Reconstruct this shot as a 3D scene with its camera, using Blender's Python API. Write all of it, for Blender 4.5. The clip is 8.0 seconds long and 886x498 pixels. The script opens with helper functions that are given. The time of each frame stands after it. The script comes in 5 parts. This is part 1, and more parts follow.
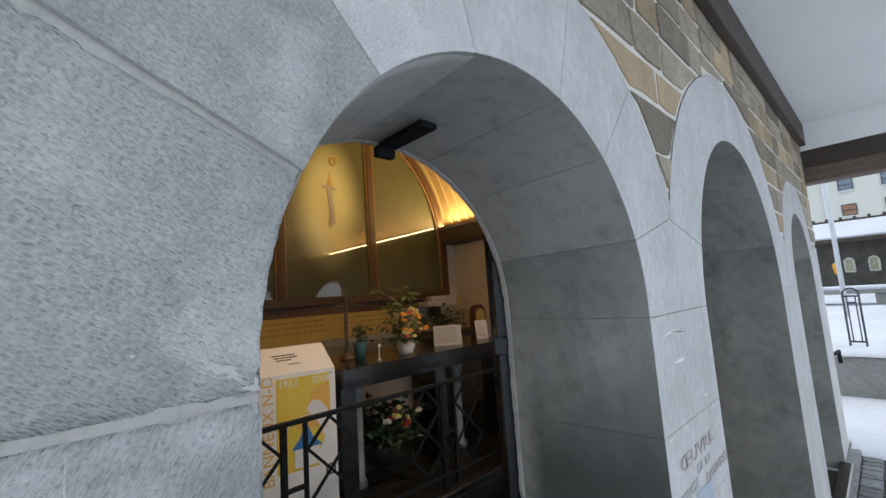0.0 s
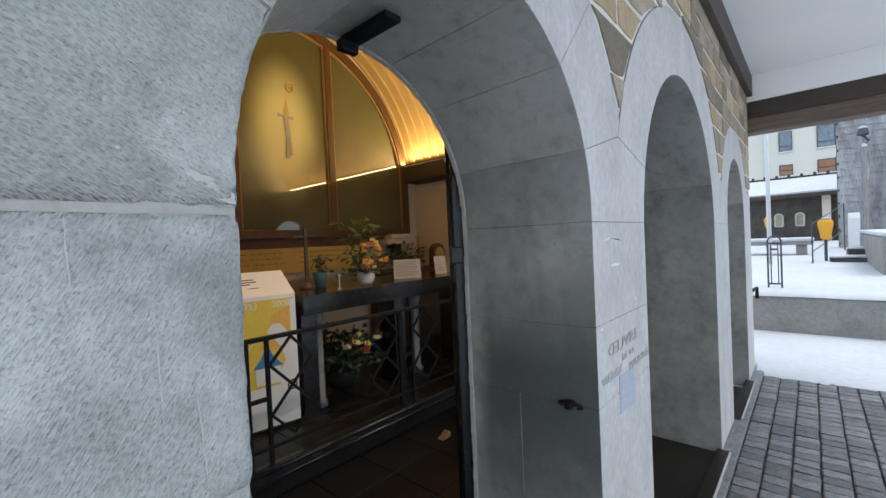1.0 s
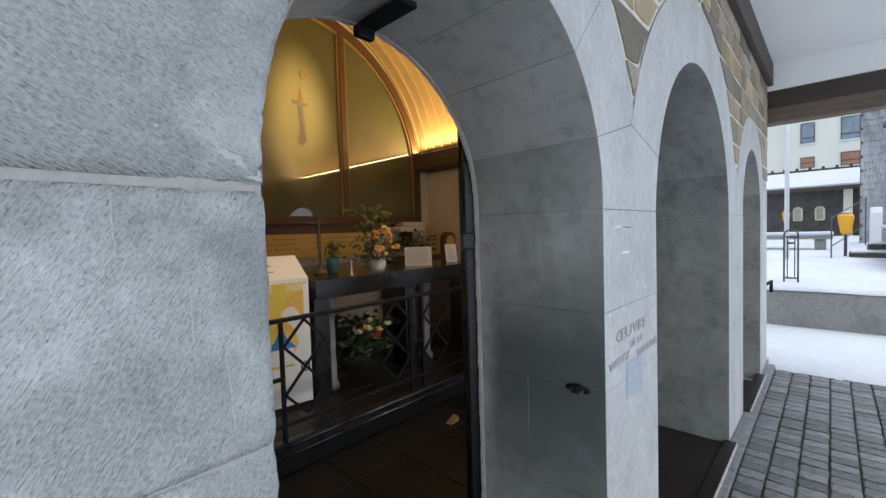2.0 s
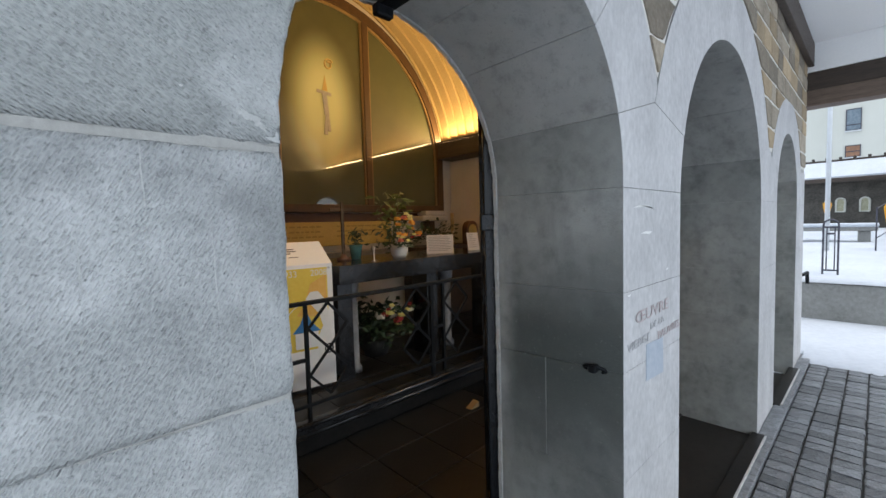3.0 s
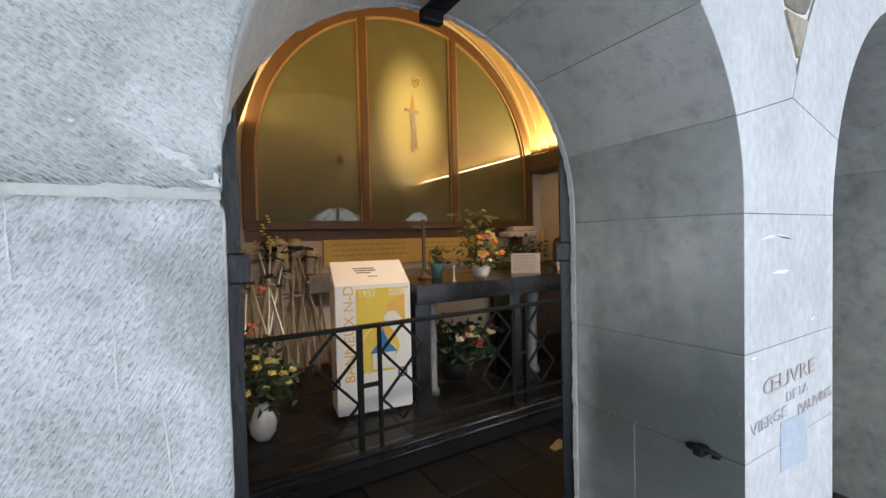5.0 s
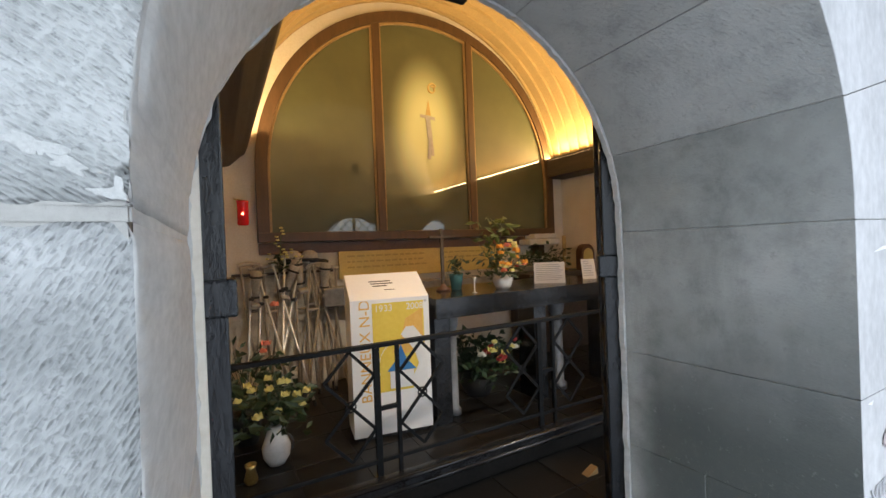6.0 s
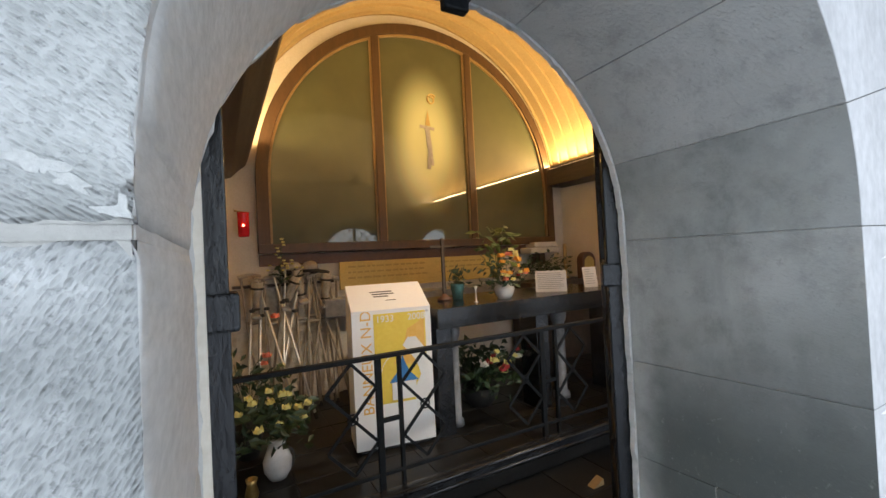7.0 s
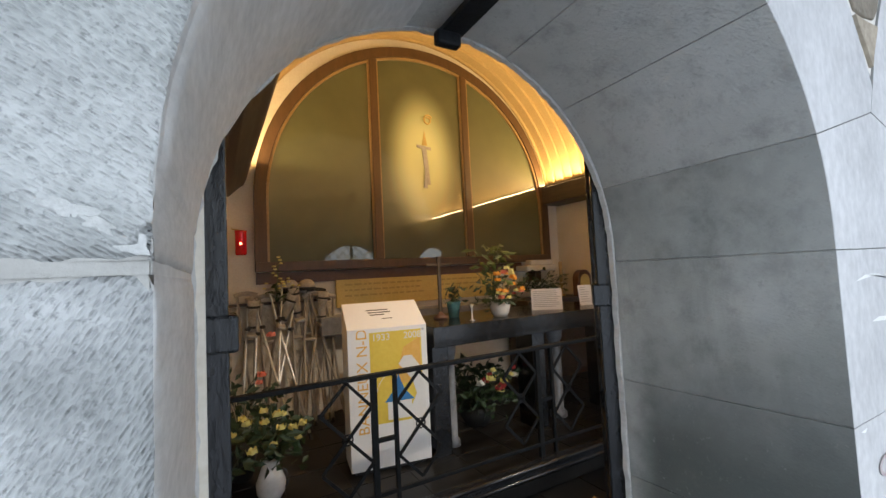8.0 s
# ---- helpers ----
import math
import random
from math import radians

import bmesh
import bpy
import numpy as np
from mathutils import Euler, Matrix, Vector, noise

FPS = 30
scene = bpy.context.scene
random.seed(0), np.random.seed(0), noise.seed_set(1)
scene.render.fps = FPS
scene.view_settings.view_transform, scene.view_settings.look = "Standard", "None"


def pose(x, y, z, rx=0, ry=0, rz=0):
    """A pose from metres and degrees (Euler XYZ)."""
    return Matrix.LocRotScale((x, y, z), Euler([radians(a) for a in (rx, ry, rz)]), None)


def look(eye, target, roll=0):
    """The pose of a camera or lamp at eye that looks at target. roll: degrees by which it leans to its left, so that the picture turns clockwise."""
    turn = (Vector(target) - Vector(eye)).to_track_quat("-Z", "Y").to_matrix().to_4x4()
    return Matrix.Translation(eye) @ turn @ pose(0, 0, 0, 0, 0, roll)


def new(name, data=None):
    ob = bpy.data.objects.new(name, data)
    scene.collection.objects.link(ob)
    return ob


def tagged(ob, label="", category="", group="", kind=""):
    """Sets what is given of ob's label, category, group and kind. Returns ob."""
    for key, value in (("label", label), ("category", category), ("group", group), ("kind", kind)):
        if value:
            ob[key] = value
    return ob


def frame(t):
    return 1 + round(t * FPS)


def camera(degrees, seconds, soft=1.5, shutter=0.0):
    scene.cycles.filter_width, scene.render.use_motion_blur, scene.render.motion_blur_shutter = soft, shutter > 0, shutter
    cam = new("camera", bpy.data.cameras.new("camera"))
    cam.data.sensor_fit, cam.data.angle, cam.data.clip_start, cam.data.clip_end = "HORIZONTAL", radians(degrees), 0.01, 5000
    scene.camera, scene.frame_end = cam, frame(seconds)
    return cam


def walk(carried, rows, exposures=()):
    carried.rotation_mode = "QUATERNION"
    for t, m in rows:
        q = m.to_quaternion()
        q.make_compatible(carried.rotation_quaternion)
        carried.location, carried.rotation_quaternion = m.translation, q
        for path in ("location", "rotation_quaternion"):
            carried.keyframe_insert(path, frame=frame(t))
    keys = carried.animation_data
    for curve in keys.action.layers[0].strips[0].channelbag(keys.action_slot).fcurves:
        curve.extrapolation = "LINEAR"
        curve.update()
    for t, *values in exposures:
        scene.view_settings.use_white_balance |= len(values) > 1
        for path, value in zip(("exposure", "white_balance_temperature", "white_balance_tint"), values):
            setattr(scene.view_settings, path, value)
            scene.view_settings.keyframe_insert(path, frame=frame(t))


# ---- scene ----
cam = camera(93.7, 8.0)
PATH = [
    (0, (-0.166, -0.463, 1.697), (1.201, 0.979, 1.92), -3.9),
    (0.5, (-0.179, -0.5, 1.604), (1.31, 0.834, 1.652), -3.3),
    (1, (-0.209, -0.498, 1.557), (1.287, 0.828, 1.522), -2.6),
    (1.5, (-0.218, -0.496, 1.547), (1.259, 0.851, 1.487), -2.0),
    (1.7, (-0.222, -0.502, 1.547), (1.247, 0.854, 1.479), -1.9),
    (2.8, (-0.249, -0.531, 1.508), (1.159, 0.883, 1.384), -1.5),
    (3, (-0.231, -0.536, 1.501), (1.148, 0.909, 1.381), -1.6),
    (3.5, (-0.157, -0.55, 1.502), (1.139, 0.968, 1.379), -1.3),
    (4, (-0.086, -0.543, 1.52), (1.098, 1.064, 1.405), -1.0),
    (4.5, (-0.047, -0.515, 1.555), (1.039, 1.162, 1.461), -0.7),
    (4.7, (-0.041, -0.497, 1.554), (1.017, 1.198, 1.482), -1.0),
    (5.8, (0.033, -0.327, 1.574), (0.994, 1.427, 1.548), -1.9),
    (6, (0.042, -0.299, 1.577), (0.997, 1.459, 1.565), -2.2),
    (6.5, (0.044, -0.285, 1.577), (0.997, 1.473, 1.586), -2.5),
    (7, (0.039, -0.29, 1.581), (0.995, 1.467, 1.613), -2.8),
    (7.5, (0.027, -0.307, 1.59), (0.993, 1.443, 1.665), -2.9),
    (8, (0.032, -0.32, 1.591), (1.002, 1.425, 1.704), -2.8),
]
walk(cam, [(t, look(eye, target, roll)) for t, eye, target, roll in PATH], exposures=[(0.0, 0.3), (0.5, 0.42), (1.5, 0.42), (3.0, 0.45), (3.5, 0.55), (4.5, 1.0), (6.0, 1.12), (6.5, 1.12), (7.0, 1.1), (8.0, 0.97)])

# ---- light ----
world = bpy.data.worlds.new("world")
scene.world = world
world.use_nodes = True
wn = world.node_tree
sky = wn.nodes.new("ShaderNodeTexSky")
sky.sky_type, sky.sun_disc, sky.sun_elevation, sky.sun_rotation = "NISHITA", False, radians(63), radians(170)
sky.dust_density, sky.air_density = 4.0, 1.0
sky_wash = wn.nodes.new("ShaderNodeMixRGB")
sky_wash.inputs[0].default_value, sky_wash.inputs[2].default_value = 0.75, (6.85, 7.75, 8.65, 1)
wn.links.new(sky.outputs[0], sky_wash.inputs[1])
wn.links.new(sky_wash.outputs[0], wn.nodes["Background"].inputs[0])
wn.nodes["Background"].inputs[1].default_value = 0.155
sun = new("sun", bpy.data.lights.new("sun", "SUN"))
sun.data.energy, sun.data.angle, sun.data.color = 1.15, radians(30), (1.0, 0.97, 0.93)
sun.matrix_world = look((3, -6, 13), (2, 0, 0))

LED = (1.0, 0.66, 0.30)
for lx, lz, tilt in ((0.24, 2.785, 30), (4.17, 2.742, -30)):
    lamp = new("cove_light", bpy.data.lights.new("cove_light", "AREA"))
    lamp.data.shape, lamp.data.size, lamp.data.size_y = "RECTANGLE", 0.10, 3.5
    lamp.data.energy, lamp.data.color = 71, LED
    lamp.matrix_world = pose(lx, 2.3, lz, 180, tilt, 0)

# added fill spot, inner front wall above the middle arch, aimed at the altar
spot = new("added_altar_fill", bpy.data.lights.new("added_altar_fill", "SPOT"))
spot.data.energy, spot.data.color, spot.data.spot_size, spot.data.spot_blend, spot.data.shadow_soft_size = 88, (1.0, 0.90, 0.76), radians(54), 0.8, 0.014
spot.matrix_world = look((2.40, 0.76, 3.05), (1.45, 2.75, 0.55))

# ---- materials ----


def nodes_of(name):
    m = bpy.data.materials.new(name)
    m.use_nodes = True
    return m, m.node_tree, m.node_tree.nodes["Principled BSDF"]


def mix_node(t, fac, a, b):
    n = t.nodes.new("ShaderNodeMix")
    n.data_type = "RGBA"
    for socket, v in ((n.inputs[0], fac), (n.inputs[6], a), (n.inputs[7], b)):
        if isinstance(v, bpy.types.NodeSocket):
            t.links.new(v, socket)
        else:
            socket.default_value = (*v, 1) if isinstance(v, tuple) else v
    return n.outputs[2]


def ramp(t, value, lo, hi):
    n = t.nodes.new("ShaderNodeMapRange")
    n.inputs[1].default_value, n.inputs[2].default_value = lo, hi
    t.links.new(value, n.inputs[0])
    return n.outputs[0]


def noise_node(t, scale, detail=4, stretch=(1, 1, 1), turn=(0, 0, 0), rough=0.6):
    co, mp, n = (t.nodes.new("ShaderNode" + k) for k in ("TexCoord", "Mapping", "TexNoise"))
    mp.vector_type = "TEXTURE"
    mp.inputs[3].default_value, mp.inputs[2].default_value = [1 / q for q in stretch], [radians(a) for a in turn]
    n.inputs["Scale"].default_value, n.inputs["Detail"].default_value, n.inputs["Roughness"].default_value = scale, detail, rough
    t.links.new(co.outputs["Object"], mp.inputs[0])
    t.links.new(mp.outputs[0], n.inputs["Vector"])
    return n.outputs[0]


def mat(name, c1, c2, rough=0.7, big=2.0, small=40.0, bump=0.2, metal=0.0, stretch=(1, 1, 1), turn=(0, 0, 0), spread=0.0, coat=0.0, dist=0.004, spec=0.5):
    """Two tones mixed at a large and a small scale, with a fine relief."""
    m, t, b = nodes_of(name)
    n1, n2 = noise_node(t, big, 4, stretch, turn), noise_node(t, small, 5, stretch, turn)
    add = t.nodes.new("ShaderNodeMath")
    add.operation = "MULTIPLY_ADD"
    t.links.new(n2, add.inputs[0])
    add.inputs[1].default_value = 0.5
    half = t.nodes.new("ShaderNodeMath")
    half.operation = "MULTIPLY"
    t.links.new(n1, half.inputs[0])
    half.inputs[1].default_value = 0.5
    t.links.new(half.outputs[0], add.inputs[2])
    col = mix_node(t, ramp(t, add.outputs[0], 0.35, 0.65), c1, c2)
    if spread:
        oi = t.nodes.new("ShaderNodeObjectInfo")
        hsv = t.nodes.new("ShaderNodeHueSaturation")
        t.links.new(col, hsv.inputs["Color"])
        mr = t.nodes.new("ShaderNodeMapRange")
        mr.inputs[3].default_value, mr.inputs[4].default_value = 1 - spread, 1 + spread
        t.links.new(oi.outputs["Random"], mr.inputs[0])
        t.links.new(mr.outputs[0], hsv.inputs["Value"])
        col = hsv.outputs[0]
    t.links.new(col, b.inputs["Base Color"])
    b.inputs["Roughness"].default_value, b.inputs["Metallic"].default_value, b.inputs["Coat Weight"].default_value = rough, metal, coat
    b.inputs["Specular IOR Level"].default_value = spec
    if bump:
        bp = t.nodes.new("ShaderNodeBump")
        bp.inputs["Strength"].default_value, bp.inputs["Distance"].default_value = bump, dist
        t.links.new(n2, bp.inputs["Height"])
        t.links.new(bp.outputs[0], b.inputs["Normal"])
    return m


def chisel_marks(t, scale, stretch, angle, lo, hi):
    """Short separate slanting pits, 0 in the middle of each and 1 between them, on a wavering grid."""
    co, mp, v = (t.nodes.new("ShaderNode" + k) for k in ("TexCoord", "Mapping", "TexVoronoi"))
    mp.vector_type = "TEXTURE"
    mp.inputs[3].default_value, mp.inputs[2].default_value = (stretch, 400, 1), (0, radians(angle), 0)
    v.inputs["Scale"].default_value, v.inputs["Randomness"].default_value = scale, 0.7
    t.links.new(co.outputs["Object"], mp.inputs[0])
    wave = noise_node(t, 14, 3)
    add = t.nodes.new("ShaderNodeVectorMath")
    add.operation = "MULTIPLY_ADD"
    t.links.new(wave, add.inputs[0])
    add.inputs[1].default_value = (0.002, 0.002, 0.002)
    t.links.new(mp.outputs[0], add.inputs[2])
    t.links.new(add.outputs[0], v.inputs["Vector"])
    return ramp(t, v.outputs["Distance"], lo, hi)


def hammered(name, angle, c1, c2):
    """Bluestone dressed with a point chisel: short slanting strokes over mottled grey."""
    m, t, b = nodes_of(name)
    strokes = chisel_marks(t, 345, 2.5, angle, 0.05, 0.62)
    strokes_b = chisel_marks(t, 200, 2.3, angle + 6, 0.0, 0.6)
    grain = noise_node(t, 240, 4)
    blot = noise_node(t, 5, 5)
    col = mix_node(t, ramp(t, strokes, -0.75, 1.0), c1, c2)
    col = mix_node(t, ramp(t, noise_node(t, 2.3, 6, (1, 1, 1), (0, 0, 0), 0.65), 0.48, 0.80), col, tuple(0.62 * v for v in c1))
    col = mix_node(t, ramp(t, blot, 0.5, 0.75), col, tuple(0.5 * v + 0.45 for v in c2))
    col = mix_node(t, ramp(t, grain, 0.55, 0.8), col, tuple(0.55 * v for v in c1))
    pale = noise_node(t, 11, 6, (1, 1, 1), (0, 0, 0), 0.7)
    col = mix_node(t, ramp(t, pale, 0.64, 0.78), col, (0.56, 0.57, 0.56))
    t.links.new(col, b.inputs["Base Color"])
    b.inputs["Roughness"].default_value = 0.9
    last = None
    for h, s, d in ((strokes, 0.62, 0.0027), (strokes_b, 0.42, 0.0024), (grain, 0.4, 0.002)):
        bp = t.nodes.new("ShaderNodeBump")
        bp.inputs["Strength"].default_value, bp.inputs["Distance"].default_value = s, d
        t.links.new(h, bp.inputs["Height"])
        if last:
            t.links.new(last, bp.inputs["Normal"])
        last = bp.outputs[0]
    t.links.new(last, b.inputs["Normal"])
    return m


def reveal_stone(name, blot_lo, blot_hi, c1, c2, hip_band=False):
    """Smooth-dressed grey stone with fine slanting tooling and blotches; two limits bound the dark ones."""
    m, t, b = nodes_of(name)
    big, fine = noise_node(t, 2.5, 6), noise_node(t, 95, 4, (1, 1, 2.2), (28, 0, 0))
    speck, dark_blot = noise_node(t, 60, 6, (1, 1, 1), (0, 0, 0), 0.75), noise_node(t, 4.5, 8, (1, 1, 1), (0, 0, 0), 0.68)
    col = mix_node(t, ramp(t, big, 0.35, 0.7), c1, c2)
    col = mix_node(t, ramp(t, dark_blot, blot_lo, blot_hi), col, (0.075, 0.085, 0.083))
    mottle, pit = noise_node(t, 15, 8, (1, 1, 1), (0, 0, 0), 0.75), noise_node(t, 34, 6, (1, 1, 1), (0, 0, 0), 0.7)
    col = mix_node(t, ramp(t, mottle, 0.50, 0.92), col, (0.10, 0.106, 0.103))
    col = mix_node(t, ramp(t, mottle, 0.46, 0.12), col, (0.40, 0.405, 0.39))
    if hip_band:
        # a ragged greenish-black band, hip-high, that stops short of the inner arris
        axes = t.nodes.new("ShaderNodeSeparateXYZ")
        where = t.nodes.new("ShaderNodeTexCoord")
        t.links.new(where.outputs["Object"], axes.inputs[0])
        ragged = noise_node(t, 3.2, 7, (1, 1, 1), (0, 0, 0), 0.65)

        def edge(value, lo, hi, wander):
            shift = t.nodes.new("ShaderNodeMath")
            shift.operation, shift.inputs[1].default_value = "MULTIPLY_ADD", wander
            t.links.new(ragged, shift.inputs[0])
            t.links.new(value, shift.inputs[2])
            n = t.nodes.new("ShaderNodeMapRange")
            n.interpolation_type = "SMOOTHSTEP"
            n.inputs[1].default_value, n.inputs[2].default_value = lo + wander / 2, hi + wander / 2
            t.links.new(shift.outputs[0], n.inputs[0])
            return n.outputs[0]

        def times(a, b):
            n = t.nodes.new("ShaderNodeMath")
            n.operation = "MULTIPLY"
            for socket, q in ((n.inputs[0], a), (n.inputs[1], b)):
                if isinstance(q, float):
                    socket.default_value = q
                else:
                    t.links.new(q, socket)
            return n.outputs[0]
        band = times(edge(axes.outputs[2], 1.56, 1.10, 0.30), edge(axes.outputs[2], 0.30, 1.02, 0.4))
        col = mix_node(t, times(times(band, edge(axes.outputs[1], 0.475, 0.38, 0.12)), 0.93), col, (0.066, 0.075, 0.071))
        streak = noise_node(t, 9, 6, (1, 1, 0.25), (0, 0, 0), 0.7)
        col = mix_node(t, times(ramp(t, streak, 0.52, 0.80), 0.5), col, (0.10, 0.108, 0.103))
    col = mix_node(t, ramp(t, speck, 0.60, 1.0), col, (0.44, 0.445, 0.43))
    col = mix_node(t, ramp(t, speck, 0.44, 0.10), col, (0.12, 0.125, 0.12))
    t.links.new(col, b.inputs["Base Color"])
    b.inputs["Roughness"].default_value = 0.7
    bp = t.nodes.new("ShaderNodeBump")
    bp.inputs["Strength"].default_value, bp.inputs["Distance"].default_value = 0.5, 0.004
    t.links.new(fine, bp.inputs["Height"])
    rough = t.nodes.new("ShaderNodeBump")
    rough.inputs["Strength"].default_value, rough.inputs["Distance"].default_value = 0.22, 0.006
    t.links.new(pit, rough.inputs["Height"])
    t.links.new(bp.outputs[0], rough.inputs["Normal"])
    t.links.new(rough.outputs[0], b.inputs["Normal"])
    return m


M = {}
M["hammer_up"] = hammered("hammered_stone_upper", 34, (0.25, 0.262, 0.257), (0.43, 0.445, 0.433))
M["hammer_lo"] = hammered("hammered_stone_lower", -60, (0.26, 0.272, 0.27), (0.435, 0.449, 0.443))
M["hammer_pale"] = hammered("hammered_stone_pale", 40, (0.48, 0.485, 0.48), (0.64, 0.645, 0.64))
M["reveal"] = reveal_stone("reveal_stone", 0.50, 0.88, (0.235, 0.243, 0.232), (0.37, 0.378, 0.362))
M["banded_reveal"] = reveal_stone("banded_reveal_stone", 0.50, 0.88, (0.26, 0.265, 0.252), (0.40, 0.405, 0.388), hip_band=True)
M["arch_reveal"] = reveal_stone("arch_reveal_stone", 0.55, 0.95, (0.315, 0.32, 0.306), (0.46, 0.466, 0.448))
M["beige_mortar"] = mat("beige_bed_mortar", (0.15, 0.133, 0.10), (0.25, 0.228, 0.18), 0.95, 14, 90, 0.8)
M["pale_reveal"] = mat("pale_mottled_reveal", (0.40, 0.40, 0.388), (0.57, 0.567, 0.55), 0.85, 7, 90, 0.4, stretch=(1, 0.3, 1))
M["white_stone"] = mat("limewashed_stone", (0.41, 0.408, 0.41), (0.61, 0.605, 0.605), 0.85, 4, 38, 0.4, stretch=(1.3, 1, 0.8))
M["mortar"] = mat("mortar", (0.60, 0.58, 0.53), (0.76, 0.74, 0.69), 0.95, 6, 90, 0.5)
M["joint_mortar"] = mat("grey_joint_mortar", (0.34, 0.335, 0.315), (0.46, 0.455, 0.43), 0.95, 6, 90, 0.5)
M["rubble"] = mat("brown_sandstone", (0.20, 0.17, 0.13), (0.38, 0.325, 0.25), 0.9, 5, 45, 0.7, spread=0.4, dist=0.01)
M["rubble_orange"] = mat("ochre_sandstone", (0.30, 0.225, 0.14), (0.47, 0.37, 0.24), 0.9, 5, 45, 0.6, spread=0.3, dist=0.01)
M["chalk"] = mat("chalky_white_scratch", (0.42, 0.43, 0.42), (0.58, 0.585, 0.57), 0.95, 60, 260, 0.5)
M["plaster"] = mat("cream_plaster", (0.60, 0.55, 0.46), (0.74, 0.70, 0.62), 0.9, 2, 60, 0.2)
M["vault"] = mat("varnished_pine_boards", (0.36, 0.268, 0.122), (0.45, 0.335, 0.162), 0.6, 2, 40, 0.1)
M["dark_wood"] = mat("dark_stained_wood", (0.030, 0.022, 0.017), (0.075, 0.052, 0.038), 0.55, 3, 30, 0.4, stretch=(8, 0.6, 8))
M["moulding"] = mat("light_oak_moulding", (0.22, 0.14, 0.06), (0.32, 0.21, 0.09), 0.45, 6, 40, 0.1)
M["dull_gilt"] = mat("dull_gilt_lettering", (0.33, 0.25, 0.075), (0.42, 0.32, 0.10), 0.6, 6, 40, 0.1)
M["oak"] = mat("brown_oak_frame", (0.055, 0.030, 0.013), (0.10, 0.054, 0.023), 0.45, 3, 30, 0.2, stretch=(6, 6, 0.7))
M["beam"] = mat("weathered_beam", (0.085, 0.06, 0.045), (0.19, 0.14, 0.11), 0.75, 3, 22, 0.5, stretch=(9, 0.5, 9))
M["board_white"] = mat("white_painted_boards", (0.88, 0.885, 0.89), (0.93, 0.935, 0.93), 0.7, 1.5, 50, 0.1)
M["sett"] = mat("granite_sett", (0.060, 0.066, 0.073), (0.225, 0.237, 0.255), 0.34, 14, 70, 0.7, spread=0.38, dist=0.01)
M["joint"] = mat("sett_joint", (0.035, 0.035, 0.035), (0.07, 0.068, 0.062), 0.8, 6, 70, 0.5)
M["snow"] = mat("trodden_snow", (0.46, 0.49, 0.545), (0.56, 0.59, 0.64), 0.85, 0.9, 14, 0.5, dist=0.03)
M["dark_floor"] = mat("dark_slate_floor", (0.010, 0.0095, 0.009), (0.022, 0.02, 0.018), 0.34, 3, 40, 0.15, spread=0.25, spec=0.2)
M["granite"] = mat("black_polished_granite", (0.008, 0.008, 0.009), (0.022, 0.023, 0.026), 0.2, 6, 120, 0.05)
M["iron"] = mat("black_painted_iron", (0.006, 0.007, 0.008), (0.016, 0.018, 0.021), 0.5, 12, 80, 0.5, dist=0.002, spec=0.14)
M["gate_iron"] = mat("peeling_black_gloss_paint", (0.004, 0.005, 0.007), (0.012, 0.014, 0.017), 0.26, 12, 60, 0.8, stretch=(1, 1, 0.4), dist=0.003, spec=0.4)
M["wall_lining"] = mat("rough_pale_stone_lining", (0.50, 0.44, 0.35), (0.72, 0.66, 0.56), 0.9, 9, 26, 0.9, dist=0.02)
M["marble"] = mat("grey_marble", (0.14, 0.14, 0.145), (0.26, 0.26, 0.265), 0.35, 6, 25, 0.05)
M["box_white"] = mat("white_laminate", (0.78, 0.78, 0.77), (0.82, 0.82, 0.81), 0.4, 2, 50, 0.02)
M["yellow_print"] = mat("yellow_print", (0.72, 0.52, 0.06), (0.80, 0.62, 0.10), 0.45, 5, 30, 0.0)
M["ochre_print"] = mat("ochre_print", (0.72, 0.40, 0.06), (0.80, 0.50, 0.14), 0.45, 5, 30, 0.0)
M["faded_ochre"] = mat("faded_ochre_paint", (0.50, 0.36, 0.12), (0.60, 0.46, 0.18), 0.5, 8, 40, 0.0)
M["blue_print"] = mat("blue_print", (0.03, 0.16, 0.42), (0.05, 0.22, 0.5), 0.45, 5, 30, 0.0)
M["print_white"] = mat("white_print", (0.74, 0.74, 0.72), (0.80, 0.80, 0.78), 0.5, 5, 30, 0.0)
M["ink"] = mat("dark_ink", (0.05, 0.05, 0.05), (0.09, 0.09, 0.09), 0.6, 20, 80, 0.0)
M["paper"] = mat("white_paper", (0.76, 0.75, 0.72), (0.82, 0.81, 0.79), 0.8, 5, 60, 0.05)
M["grey_ink"] = mat("grey_ink", (0.36, 0.35, 0.34), (0.48, 0.47, 0.46), 0.8, 20, 80, 0.0)
M["gold"] = mat("gilt_board", (0.48, 0.36, 0.10), (0.60, 0.46, 0.15), 0.5, 4, 40, 0.1)
M["red_glass"] = mat("red_glass", (0.55, 0.01, 0.02), (0.65, 0.015, 0.025), 0.12, 10, 60, 0.0)
M["brass"] = mat("worn_brass", (0.35, 0.24, 0.08), (0.5, 0.36, 0.14), 0.35, 10, 60, 0.1, metal=0.9)
M["crutch_wood"] = mat("old_crutch_wood", (0.15, 0.132, 0.108), (0.36, 0.318, 0.262), 0.6, 6, 40, 0.2, stretch=(6, 6, 0.6), spread=0.3)
M["steel"] = mat("dull_steel", (0.48, 0.48, 0.47), (0.62, 0.62, 0.60), 0.42, 8, 60, 0.1, metal=0.5)
M["rubber"] = mat("black_rubber", (0.015, 0.015, 0.015), (0.035, 0.033, 0.03), 0.7, 10, 60, 0.1)
